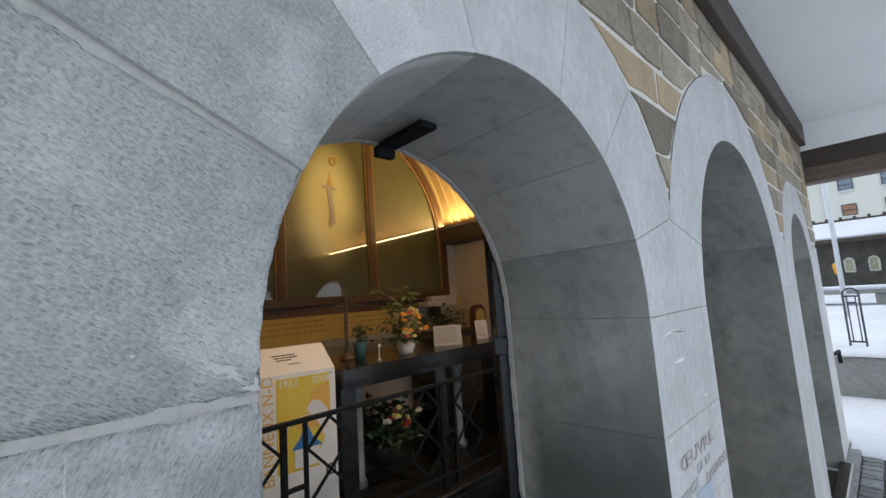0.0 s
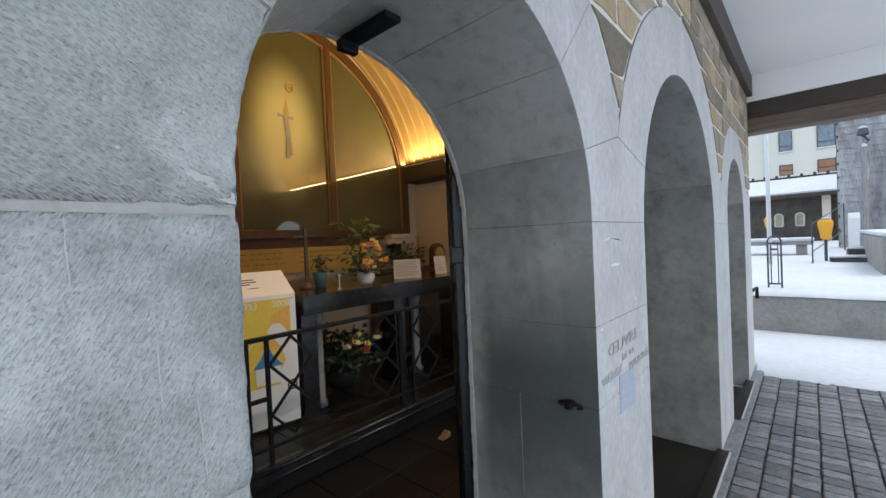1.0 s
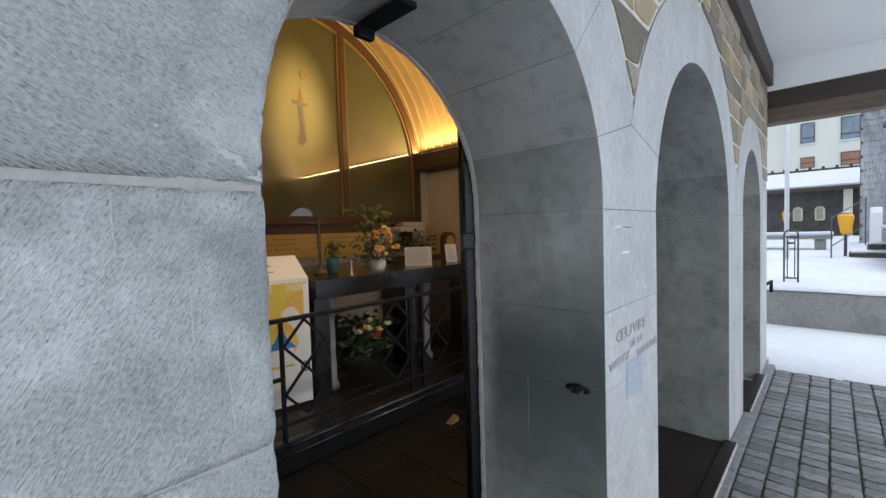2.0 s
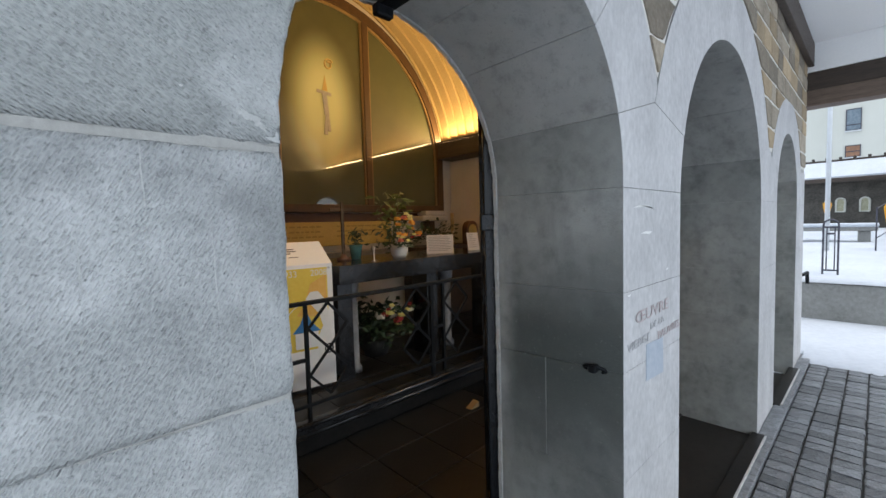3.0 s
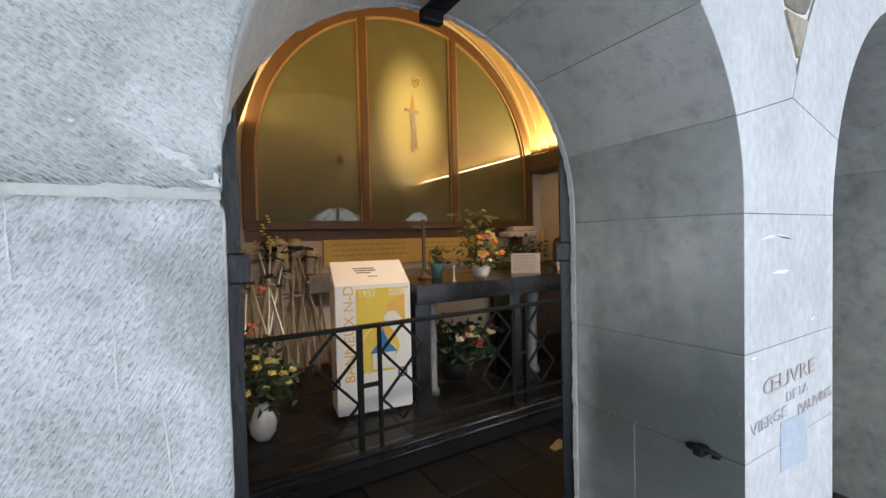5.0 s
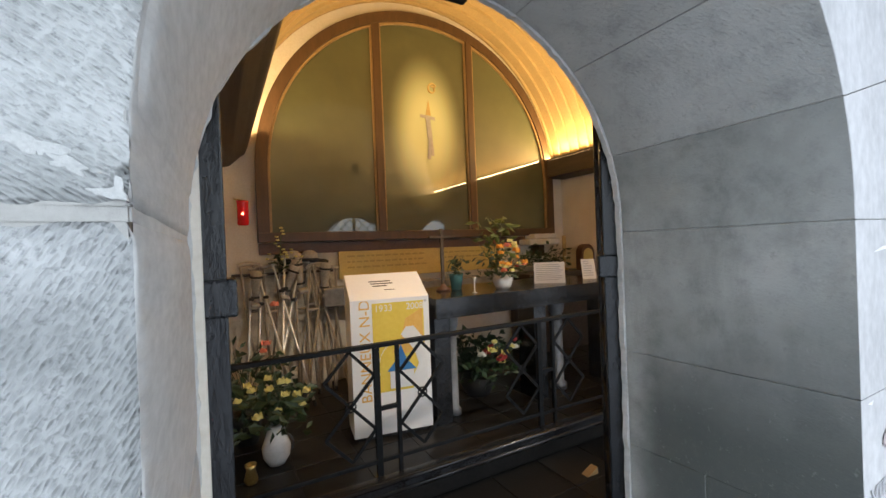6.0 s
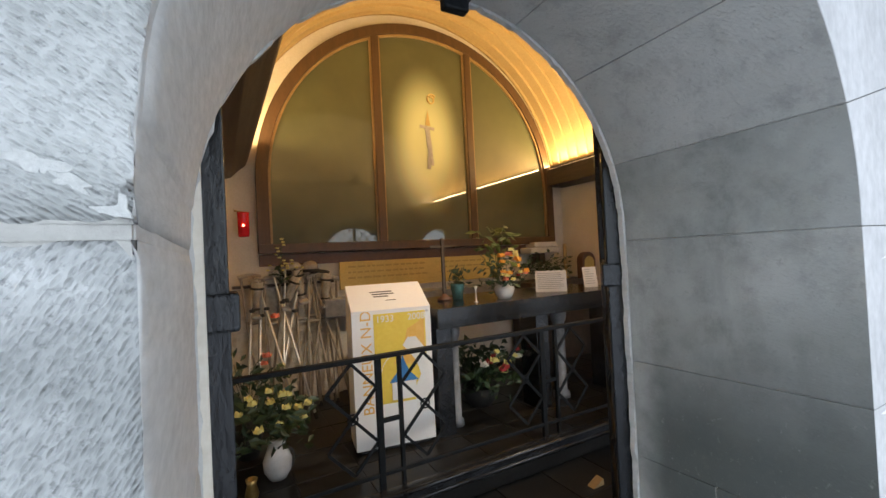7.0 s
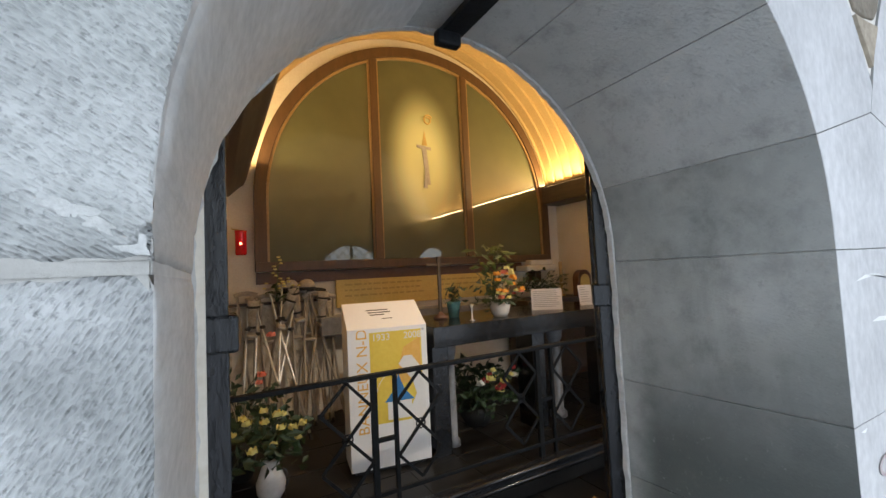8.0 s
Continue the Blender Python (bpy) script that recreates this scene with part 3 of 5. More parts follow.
def rubble_wall():
    rubble_bed()
    rnd = random.Random(4)
    z = 1.965
    while z < WALL_TOP - 0.03:
        h = min(rnd.uniform(0.13, 0.20), WALL_TOP - z)
        mid = z + h / 2
        hit = [q for q in RINGS if abs(mid - q[1]) < q[2]]
        edges = [(0.38, None, 0)]
        for q in sorted(hit):
            half = math.sqrt(q[2] ** 2 - (mid - q[1]) ** 2)
            edges += [(q[0] - half, q, -1), (q[0] + half, q, 1)]
        edges.append((WALL_R, None, 0))
        for a, b in zip(edges[::2], edges[1::2]):
            if b[0] - a[0] < 0.015:
                continue
            cuts = [a[0]]
            while cuts[-1] < b[0] - 0.2:
                cuts.append(min(cuts[-1] + rnd.uniform(0.17, 0.46), b[0]))
            if b[0] - cuts[-1] > 1e-6:
                cuts[-1 if len(cuts) > 1 and b[0] - cuts[-1] < 0.1 else len(cuts):] = [b[0]]
            levels = [z + h * k / 4 for k in range(5)]

            def side(c, n, zz, lean):
                e = a if n == 0 else b if n == len(cuts) - 1 else None
                if e and e[1]:
                    return e[1][0] + e[2] * (math.sqrt(max(0.0, e[1][2] ** 2 - (zz - e[1][1]) ** 2)) + 0.004)
                return c + lean * (zz - mid)
            leans = [rnd.uniform(-0.12, 0.12) if 0 < n < len(cuts) - 1 else 0 for n in range(len(cuts))]
            for n in range(len(cuts) - 1):
                g = 0.010 if cuts[n + 1] - cuts[n] > 0.12 else 0.004
                lf = [(side(cuts[n], n, zz, leans[n]) + g, zz) for zz in levels]
                rt = [(side(cuts[n + 1], n + 1, zz, leans[n + 1]) - g, zz) for zz in levels]
                rows = [(p, q) for p, q in zip(lf, rt) if q[0] - p[0] > 0.007]
                if len(rows) < 2:
                    continue
                rows[0] = tuple((p[0], p[1] + g) for p in rows[0])
                rows[-1] = tuple((p[0], p[1] - g) for p in rows[-1])
                jit = lambda p: (p[0] + rnd.uniform(-0.005, 0.005), p[1] + rnd.uniform(-0.005, 0.005))
                lo, hi = rows[0], rows[-1]
                poly = [jit(p) for p, _ in rows[::-1]] + [jit((lo[0][0] * 0.5 + lo[1][0] * 0.5, lo[0][1]))] + [jit(q) for _, q in rows] + [jit((hi[0][0] * 0.5 + hi[1][0] * 0.5, hi[0][1]))]
                part("rubble_stone", prism(poly, -0.001 - rnd.uniform(0, 0.006), 0.05, 0.0035), [rnd.choice(("rubble", "rubble", "rubble", "rubble", "rubble_orange"))] * 2, wall)
        z += h


# ragged plaster lip round the inner edge of the first arch
def plaster_lip():
    ax, az, ar = ARCHES[0]
    rr = ar - 0.026
    lf = ar - 0.0045
    path = [(ax - lf, 1.63 * k / 90, -1, 0) for k in range(90)] + [(splay(ax - ar * math.cos(t), az + ar * math.sin(t)) + (-math.cos(t), math.sin(t))) for t in (math.pi * k / 120 for k in range(121))]
    path += [(ax + rr, 1.63 * k / 90, 1, 0) for k in range(89, -1, -1)]
    bm = bmesh.new()
    rows = []
    for x, z, nx, nz in path:
        n = 0.003 + 0.006 * noise.noise((x * 22, z * 22, 3)) + 0.005 * noise.noise((x * 70, z * 70, 8))
        rows.append([bm.verts.new((x + nx * d, y, z + nz * d)) for d, y in ((0.02, 0.4665), (-n, 0.468), (-n * 0.8, 0.484), (0.02, 0.486))])
    for a, b in zip(rows, rows[1:]):
        for k in range(3):
            bm.faces.new((a[k], a[k + 1], b[k + 1], b[k]))
    part("plaster_lip", bm, "pale_reveal", wall)


plaster_lip()


def plaster_skin():
    """Thin pale skin over the haunch of the first arch, ragged where it has worn off."""
    bm, rows = bmesh.new(), []
    for k in range(61):
        a = radians(103 + 77 * k / 60)
        row = []
        for y in (0.012, 0.02, 0.05, 0.12, 0.2, 0.28, 0.36, 0.42, 0.464):
            end = y + (0.008 * noise.noise((a * 9, 2, 5)) if y < 0.03 else 0)
            d = 0.0028 + 0.0012 * noise.noise((a * 6, y * 9, 1)) if 0.015 < y and 0 < k < 57 else -0.002
            x, z = splay(cx + r * math.cos(a), cz + r * math.sin(a), 0.026 * y / DEPTH)
            row.append(bm.verts.new((x - d * math.cos(a), end, z - d * math.sin(a))))
        rows.append(row)
    for a, b in zip(rows, rows[1:]):
        for k in range(8):
            bm.faces.new((a[k], a[k + 1], b[k + 1], b[k]))
    part("plaster_skin", bm, "pale_reveal", wall, smooth=True)


plaster_skin()

# upper gable over the arcade, above the passage roof
setting(finish("wall_gable", one_box((WALL_L, 0.004, WALL_TOP + 0.004), (WALL_R, 0.47, 4.9)), "mortar"), "plain upper wall of the chapel front", "wall")

# painted lettering on the first pier
def lettering(body, x, z, size, material, tilt=0.0, y=-0.0025, parent=None, spin=(90, 0, 0), wide=1.0):
    cu = bpy.data.curves.new("lettering", "FONT")
    cu.body, cu.size, cu.extrude, cu.align_x = body, size, 0.0006, "LEFT"
    ob = new("lettering", cu)
    dg = bpy.context.evaluated_depsgraph_get()
    me = bpy.data.meshes.new_from_object(ob.evaluated_get(dg))
    bpy.data.objects.remove(ob)
    me.materials.clear()
    me.materials.append(M[material])
    out = new("lettering", me)
    out.matrix_world = pose(x, y, z, *spin) @ pose(0, 0, 0, 0, 0, tilt) @ Matrix.Diagonal((wide, 1, 1, 1))
    if parent:
        out.parent = parent
    return out


sign = thing("painted_inscription", "faded red and grey painted lettering on the pale pier", "inscription", at=(1.3, 0, 1.1))
for body, x, z, size, m, wide in (("ŒUVRE", 1.13, 1.158, 0.056, "faded_red", 1.65), ("DE LA", 1.255, 1.118, 0.034, "faded_grey", 1.5),
                                  ("VIERGE", 1.066, 1.078, 0.040, "faded_grey", 1.5), ("PAUVRES", 1.325, 1.068, 0.040, "faded_red", 1.45)):
    lt = lettering(body, x - 1.3, z - 1.1, size, m, 1.5, wide=wide)
    lt.parent = sign
tagged(finish("blue_patch", prism([(1.222, 0.945), (1.385, 0.935), (1.38, 1.066), (1.225, 1.072)], -0.0022, 0.001, 0), ["faded_blue", "faded_blue"]),
       "faded square patch of pale blue paint on stone", "paint patch")

# scuffs of white paint on the pier
for pts in ([(1.12, 1.535), (1.17, 1.546), (1.24, 1.545), (1.30, 1.532), (1.27, 1.539), (1.20, 1.541)], [(1.18, 1.452), (1.22, 1.459), (1.28, 1.455), (1.25, 1.448)],
            [(1.07, 1.26), (1.10, 1.262), (1.09, 1.255)], [(1.41, 1.31), (1.44, 1.318), (1.43, 1.309)]):
    tagged(finish("paint_scuff", prism(pts, -0.0004, 0.002, 0), ["print_white", "print_white"]), "small scuff of white paint on the pale pier", "paint mark", "paint scuffs")

# chalky scratches and mortar smears on the left jamb
rnd = random.Random(12)
for x, z0, z1, dx in ((-0.155, 1.595, 1.505, 0.002), (-0.091, 1.495, 1.385, 0.003), (-0.058, 1.43, 1.30, 0.008), (-0.21, 1.50, 1.44, 0.001), (-0.115, 1.43, 1.40, 0.0)):
    pts = [(x + dx * k / 12 + rnd.uniform(-0.0006, 0.0006), -0.0012, z0 + (z1 - z0) * k / 12) for k in range(13)]
    bm = bmesh.new()
    rows = []
    for k, (px, py, pz) in enumerate(pts):
        w = 0.0003 + 0.0007 * math.sin(math.pi * k / 12) * rnd.uniform(0.5, 1.2)
        rows.append([bm.verts.new((px - w, py + 0.0001, pz)), bm.verts.new((px, py, pz)), bm.verts.new((px + w, py + 0.0001, pz))])
    for a, b in zip(rows, rows[1:]):
        for k in range(2):
            bm.faces.new((a[k], a[k + 1], b[k + 1], b[k]))
    tagged(finish("chalk_scratch", bm, "chalk"), "thin chalky vertical scratch on the tooled stone", "scratch", "scratches")
for x, z, w, h, tilt in ((-0.043, 1.640, 0.014, 0.005, -18), (-0.014, 1.619, 0.010, 0.007, -25), (-0.118, 1.662, 0.014, 0.003, -8), (-0.03, 1.631, 0.010, 0.004, -28)):
    pts = []
    for k in range(22):
        a = math.tau * k / 22
        q = 1 + 0.7 * noise.noise((x * 90 + math.cos(a) * 1.7, z * 50, math.sin(a) * 1.7))
        u, v = w * q * math.cos(a), h * q * math.sin(a)
        c0, s0 = math.cos(radians(tilt)), math.sin(radians(tilt))
        pts.append((x + u * c0 - v * s0, z + u * s0 + v * c0))
    tagged(finish("mortar_smear", prism(pts, 0.003 if z < 1.625 else 0.0004, 0.01, 0.0006), ["chalk", "chalk"]), "small pale smear of mortar on the tooled stone", "mortar smear", "mortar smears")

# iron tether ring on the reveal
ringt = thing("iron_ring", "small rusty iron ring fixed in the grey reveal", "ring", at=(1.03, 0.09, 1.02))
bm = one_tube([(0.006 - 0.012 * math.sin(a), 0.036 * math.cos(a), 0.012 * math.sin(a) - 0.004) for a in (math.tau * k / 20 for k in range(21))], 0.006, 8)
part("loop", bm, "iron", ringt)
part("staple", one_box((-0.02, -0.012, -0.012), (0.014, 0.012, 0.012), 0.004), "iron", ringt)

# gate stop under the crown of the first arch
stop = thing("gate_stop", "black steel gate stop under the arch crown", "gate stop", at=(0.497, 0.34, 2.112))
part("plate", one_box((-0.026, -0.085, -0.004), (0.026, 0.10, 0.012), 0.003), "iron", stop)
part("lug", one_box((-0.042, 0.075, -0.034), (0.016, 0.10, -0.003), 0.005), "iron", stop)

# ---- passage: roof, beams, ground ----
setting(finish("ceiling_passage", one_box((-3.0, -1.9, 3.22), (5.50, -0.004, 3.30)), "board_white"), "white painted boarded ceiling of the covered passage", "ceiling")
setting(finish("trim_wall_plate", one_box((-3.0, -0.055, 2.99), (5.50, -0.006, 3.215), 0.006), "dark_wood"), "dark wooden wall plate along the passage", "beam")
setting(finish("trim_fascia", one_box((5.504, -1.9, 2.943), (5.54, -0.0, 3.30), 0.004), "board_white"), "white fascia board across the passage end", "fascia")
# shadow gap between fascia and tie beam, drawn as a solid dark strip
setting(finish("trim_shadow_strip", one_box((5.544, -1.9, 2.765), (5.60, 0.2, 3.05), 0.004), "dark_wood"), "dark strip standing in for the shadowed gap over the tie beam", "beam")
tie = setting(finish("tie_beam", one_box((5.52, -1.9, 2.60), (5.74, 0.25, 2.762), 0.012), "beam"), "weathered brown wooden tie beam", "beam")
setting(finish("roof_passage", one_box((-3.0, -2.0, 3.305), (5.75, -0.004, 3.42)), "dark_wood"), "dark roof over the covered passage", "roof")

# ---- ground ----
def sheet(name, rows_x, rows_y, height, material, label, category):
    bm = bmesh.new()
    g = [[bm.verts.new((x, y, height(x, y))) for y in rows_y] for x in rows_x]
    for i in range(len(rows_x) - 1):
        for j in range(len(rows_y) - 1):
            bm.faces.new((g[i][j], g[i + 1][j], g[i + 1][j + 1], g[i][j + 1]))
    return setting(finish(name, bm, material, smooth=True), label, category)


def steps(a, b, n):
    return [a + (b - a) * k / n for k in range(n + 1)]


def snow_z(x, y):
    """Flat before the low wall, a terrace rising gently behind it."""
    if x > 7.7:
        return 0.57 + 0.022 * (x - 7.7) + 0.02 * noise.noise((x * 0.8, y * 0.8, 0))
    return -0.06 + 0.008 * noise.noise((x * 1.5, y * 1.5, 3))


FAR = [-400, -120, -40, -15, -8]
sheet("ground", FAR + steps(-5, 7.69, 30) + [7.72] + steps(8.0, 40, 50) + [60, 120, 400], FAR + steps(-6, 6, 30) + [12, 30, 100, 400], snow_z, "snow",
      "snow-covered ground with a slightly uneven surface", "ground")
setting(finish("pavement", one_box((-3.0, -1.75, -0.12), (5.42, -0.05, -0.022)), "joint"), "grey stone sett paving under the passage roof", "pavement")
pave = bpy.data.objects["pavement"]
setting(finish("trim_kerb", one_box((-1.6, -0.094, -0.1), (5.5, -0.002, 0.010), 0.008), "sett"), "narrow stone kerb at the foot of the arcade", "kerb")
# snow drifted onto the edge of the setts
rnd = random.Random(11)
bm = bmesh.new()
edge = [(5.25 + 0.10 * noise.noise((0, y * 1.7, 5)) + 0.05 * noise.noise((0, y * 6, 2)) + 0.05 * noise.noise((0, y * 15, 4)), y) for y in steps(-3.0, -0.02, 150)]
edge += [(5.56, y) for y in steps(-0.015, 3.0, 20)]
for (xa, ya), (xb, yb) in zip(edge, edge[1:]):
    rows = []
    for x, y in ((xa, ya), (xb, yb)):
        rows.append([bm.verts.new((x + (7.66 - x) * k ** 2, y, -0.004 + 0.016 * min(1, k * 5) + 0.004 * noise.noise((x * 4 + k * 9, y * 4, 1)))) for k in steps(0, 1, 8)])
    for k in range(8):
        bm.faces.new((rows[0][k], rows[0][k + 1], rows[1][k + 1], rows[1][k]))
bmesh.ops.remove_doubles(bm, verts=bm.verts, dist=1e-4)
setting(finish("snow_edge", bm, "snow", smooth=True), "trodden snow blown onto the edge of the paving", "snow")

# ---- chapel shell ----
LX, RX, BY = 0.02, 4.45, 4.16
setting(finish("floor", one_box((LX - 0.3, 0.0005, -0.16), (RX + 0.3, BY + 0.2, -0.012)), "dark_floor"), "dark slate floor of the chapel", "floor")
floor = bpy.data.objects["floor"]
for name, xa, xb in (("trim_threshold_middle", 1.60, 3.185), ("trim_threshold_far", 3.85, 4.92)):
    setting(finish(name, one_box((xa, -0.056, 0.0115), (xb, -0.043, 0.020), 0.003), "white_stone"), "thin pale stone edge of the threshold", "threshold")
    setting(finish(name.replace("threshold", "sill"), one_box((xa - 0.02, -0.042, -0.1), (xb + 0.015, 0.03, 0.016), 0.002), "dark_floor"), "dark slate sill in the arch", "sill")
plat = setting(finish("floor_sanctuary", one_box((LX, 2.06, -0.01), (RX, BY, 0.20)), "dark_floor"), "raised dark stone sanctuary floor", "floor")
setting(finish("step_nosing", one_box((LX, 1.97, 0.14), (RX, 2.056, 0.235), 0.012), "granite"), "polished dark stone step nosing below the railing", "step")
for z, r in ((0.226, 0.014), (0.168, 0.011)):
    setting(finish("trim_nosing_roll", one_tube([(LX, 1.968, z), (RX, 1.968, z)], r, 12), "granite", smooth=True), "polished rounded edge of the sanctuary step", "step edge")
setting(finish("wall_west", one_box((LX - 0.3, 0.478, -0.1), (LX, BY, 3.2)), "plaster"), "cream plastered side wall", "wall")
setting(finish("wall_east", one_box((RX, 0.478, -0.1), (RX + 0.3, BY, 3.2)), "plaster"), "cream plastered side wall", "wall")
setting(finish("wall_north", one_box((LX - 0.3, BY + 0.004, -0.1), (RX + 0.3, BY + 0.3, 4.9)), "plaster"), "cream plastered end wall behind the altar", "wall")
VX, VZ, VR = 2.255, 2.40, 2.06


def vault():
    """Boarded barrel vault: hoops of boards, every second one set back a little."""
    bm = bmesh.new()
    y, k = 0.478, 0
    prof = [radians(6) + radians(168) * i / 48 for i in range(49)]
    while y < BY:
        y2 = min(y + (0.135 if k % 2 else 0.03), BY)
        r = VR if k % 2 else VR - 0.032
        pts = [(VX + r * math.cos(a), VZ + r * math.sin(a)) for a in prof]
        out = [(VX + (VR + 0.1) * math.cos(a), VZ + (VR + 0.1) * math.sin(a)) for a in prof]
        rows = [[bm.verts.new((x, yy, z)) for x, z in q] for yy, q in ((y, out), (y, pts), (y2, pts), (y2, out))]
        for a, b in zip(rows, rows[1:]):
            for i in range(48):
                bm.faces.new((a[i], a[i + 1], b[i + 1], b[i]))
        y, k = y2, k + 1
    return setting(finish("ceiling", bm, "vault"), "cream boarded barrel vault lit by hidden warm strips", "ceiling")


vault()
bm = bmesh.new()
box(bm, (LX - 0.3, 0.478, 4.6), (RX + 0.3, BY + 0.3, 4.75))
box(bm, (LX - 0.3, 0.478, 3.2), (LX - 0.2, BY + 0.3, 4.6))
box(bm, (RX + 0.2, 0.478, 3.2), (RX + 0.3, BY + 0.3, 4.6))
setting(finish("roof", bm, "dark_wood"), "dark roof over the chapel vault", "roof")
bm = prism([(LX + 0.002, 2.395), (0.12, 2.40), (0.175, 2.415), (0.215, 2.455), (0.26, 2.50), (0.305, 2.535), (0.332, 2.60), (0.345, 2.665), (0.345, 2.74), (LX + 0.002, 2.74)], 0.48, BY - 0.05, 0.006)
setting(finish("trim_beam_west", bm, ["dark_wood", "dark_wood"]), "dark wooden cornice with a moulded underside and a hidden light strip", "beam")
setting(finish("trim_beam_east", one_box((4.09, 0.48, 2.47), (RX - 0.002, BY - 0.05, 2.70), 0.008), "dark_wood"), "dark wooden cornice beam with a hidden light strip", "beam")
for name, x, z in (("trim_lip_west", 0.332, 2.742), ("trim_lip_east", 4.092, 2.702)):
    setting(finish(name, one_box((x, 0.48, z), (x + 0.012, BY - 0.06, z + 0.023), 0.002), "dark_wood"), "thin dark upstand that hides the light strip", "beam")
for x, z in ((0.22, 2.742), (4.15, 2.702)):
    tagged(finish("light_strip", one_box((x - 0.012, 0.55, z), (x + 0.012, 4.05, z + 0.012)), "led"), "warm glowing light strip on the cornice beam", "light strip", "light strips")

# ---- glazed painted panels behind the altar ----
PY = 4.10


def hoop(r0, r1, y0, y1, foot, material, name, parent, n=48):
    """The arched border: an upright on each side and a half round over them."""
    def outline(r):
        return [(VX + 0.035 - r, foot)] + [(VX + 0.035 - r * math.cos(math.pi * k / n), VZ + r * math.sin(math.pi * k / n)) for k in range(n + 1)] + [(VX + 0.035 + r, foot)]
    bm = bmesh.new()
    a, b = outline(r0), outline(r1)
    rows = [[bm.verts.new((x, y, z)) for x, z in q] for q, y in ((a, y0), (b, y0), (b, y1), (a, y1))]
    for k in range(4):
        p, q = rows[k], rows[(k + 1) % 4]
        for i in range(len(p) - 1):
            bm.faces.new((p[i], p[i + 1], q[i + 1], q[i]))
    for i in (0, -1):
        bm.faces.new([row[i] for row in rows])
    return part(name, bm, material, parent)


PC = VX + 0.035
panel = thing("altar_painting", "arched painting in three glazed panels with brown oak frame", "painting", at=(0, 0, 0))
hoop(1.79, 1.90, PY - 0.05, PY + 0.03, 1.70, "oak", "frame", panel)
hoop(1.765, 1.787, PY - 0.03, PY + 0.02, 1.78, "moulding", "inner_moulding", panel)
part("bottom_rail", one_box((PC - 1.9, PY - 0.055, 1.68), (PC + 1.9, PY + 0.03, 1.775), 0.006), "oak", panel)
for x in (1.665, 2.875):
    top = VZ + math.sqrt(1.80 ** 2 - (x - PC) ** 2)
    part("mullion", one_box((x - 0.045, PY - 0.045, 1.776), (x + 0.045, PY + 0.03, top), 0.008), "oak", panel)
    for s in (-0.053, 0.053):
        part("bead", one_box((x + s - 0.008, PY - 0.03, 1.78), (x + s + 0.008, PY + 0.02, top - 0.02), 0.003), "moulding", panel)


def pane(x0, x1):
    bm = bmesh.new()
    n = 24
    v0 = [bm.verts.new((x, PY, 1.776)) for x in steps(x0, x1, n)]
    v1 = [bm.verts.new((x, PY, VZ + math.sqrt(max(0.0, 1.785 ** 2 - (x - PC) ** 2)))) for x in steps(x0, x1, n)]
    for i in range(n):
        bm.faces.new((v0[i], v0[i + 1], v1[i + 1], v1[i]))
    geo = bmesh.ops.extrude_face_region(bm, geom=bm.faces[:])
    for v in geo["geom"]:
        if isinstance(v, bmesh.types.BMVert):
            v.co.y += 0.02
    return part("glazed_pane", bm, "painting", panel, "olive painted panel behind glass")


pane(PC - 1.784, 1.62)
pane(1.71, 2.83)
pane(2.92, PC + 1.784)
# simplified figure in the middle panel
FX = 2.31
fig = bmesh.new()
tube(fig, [(FX + 0.05 + 0.062 * math.cos(a) * (1 - a / 14), PY - 0.004, 3.46 + 0.07 * math.sin(a) * (1 - a / 14)) for a in steps(0.5, 8.5, 40)], 0.011, 6)
part("painted_swirl", fig, "faded_ochre", panel)
part("painted_flame", prism([(FX - 0.045, 3.14), (FX + 0.025, 3.14), (FX - 0.005, 3.32)], PY - 0.005, PY - 0.001, 0), ["faded_ochre"] * 2, panel)
rib = bmesh.new()
flat_bar(rib, (FX - 0.115, PY - 0.004, 3.125), (FX + 0.075, PY - 0.004, 3.105), 0.035, 0.006)
for k, (a, b, w) in enumerate((((FX - 0.02, 3.11), (FX + 0.005, 2.85), 0.06), ((FX + 0.005, 2.85), (FX - 0.02, 2.62), 0.045), ((FX + 0.01, 2.86), (FX + 0.03, 2.66), 0.035))):
    flat_bar(rib, (a[0], PY - 0.007 - 0.003 * k, a[1]), (b[0], PY - 0.007 - 0.003 * k, b[1]), w, 0.006)
part("painted_ribbon", rib, "grey_ink", panel)

# dark dado, gilt text board and ledge under the panels
setting(finish("trim_dado", one_box((0.40, BY - 0.035, 1.56), (4.18, BY - 0.002, 1.675), 0.004), "terracotta"), "dark red-brown wooden band under the painting", "panelling")
board = thing("text_board", "long gilt board with lines of small lettering", "text board", at=(0, 0, 0))
part("panel", one_box((1.17, BY - 0.065, 1.27), (3.22, BY - 0.037, 1.565), 0.004), "gold", board)
rnd = random.Random(2)
for z in (1.50, 1.44, 1.38):
    for a, b in ((1.26, 2.20), (2.38, 3.14)):
        x = a
        while x < b - 0.03:
            w = rnd.uniform(0.03, 0.09)
            part("text_bar", one_box((x, BY - 0.0675, z), (min(x + w, b), BY - 0.0645, z + 0.018)), "dull_gilt", board)
            x += w + 0.02
setting(finish("trim_ledge", one_box((0.95, BY - 0.30, 1.02), (3.3, BY - 0.003, 1.20), 0.01), "marble"), "pale stone ledge behind the altar", "ledge")

# ---- sanctuary railing ----
RY, RT, RB = 2.10, 1.0, 0.30


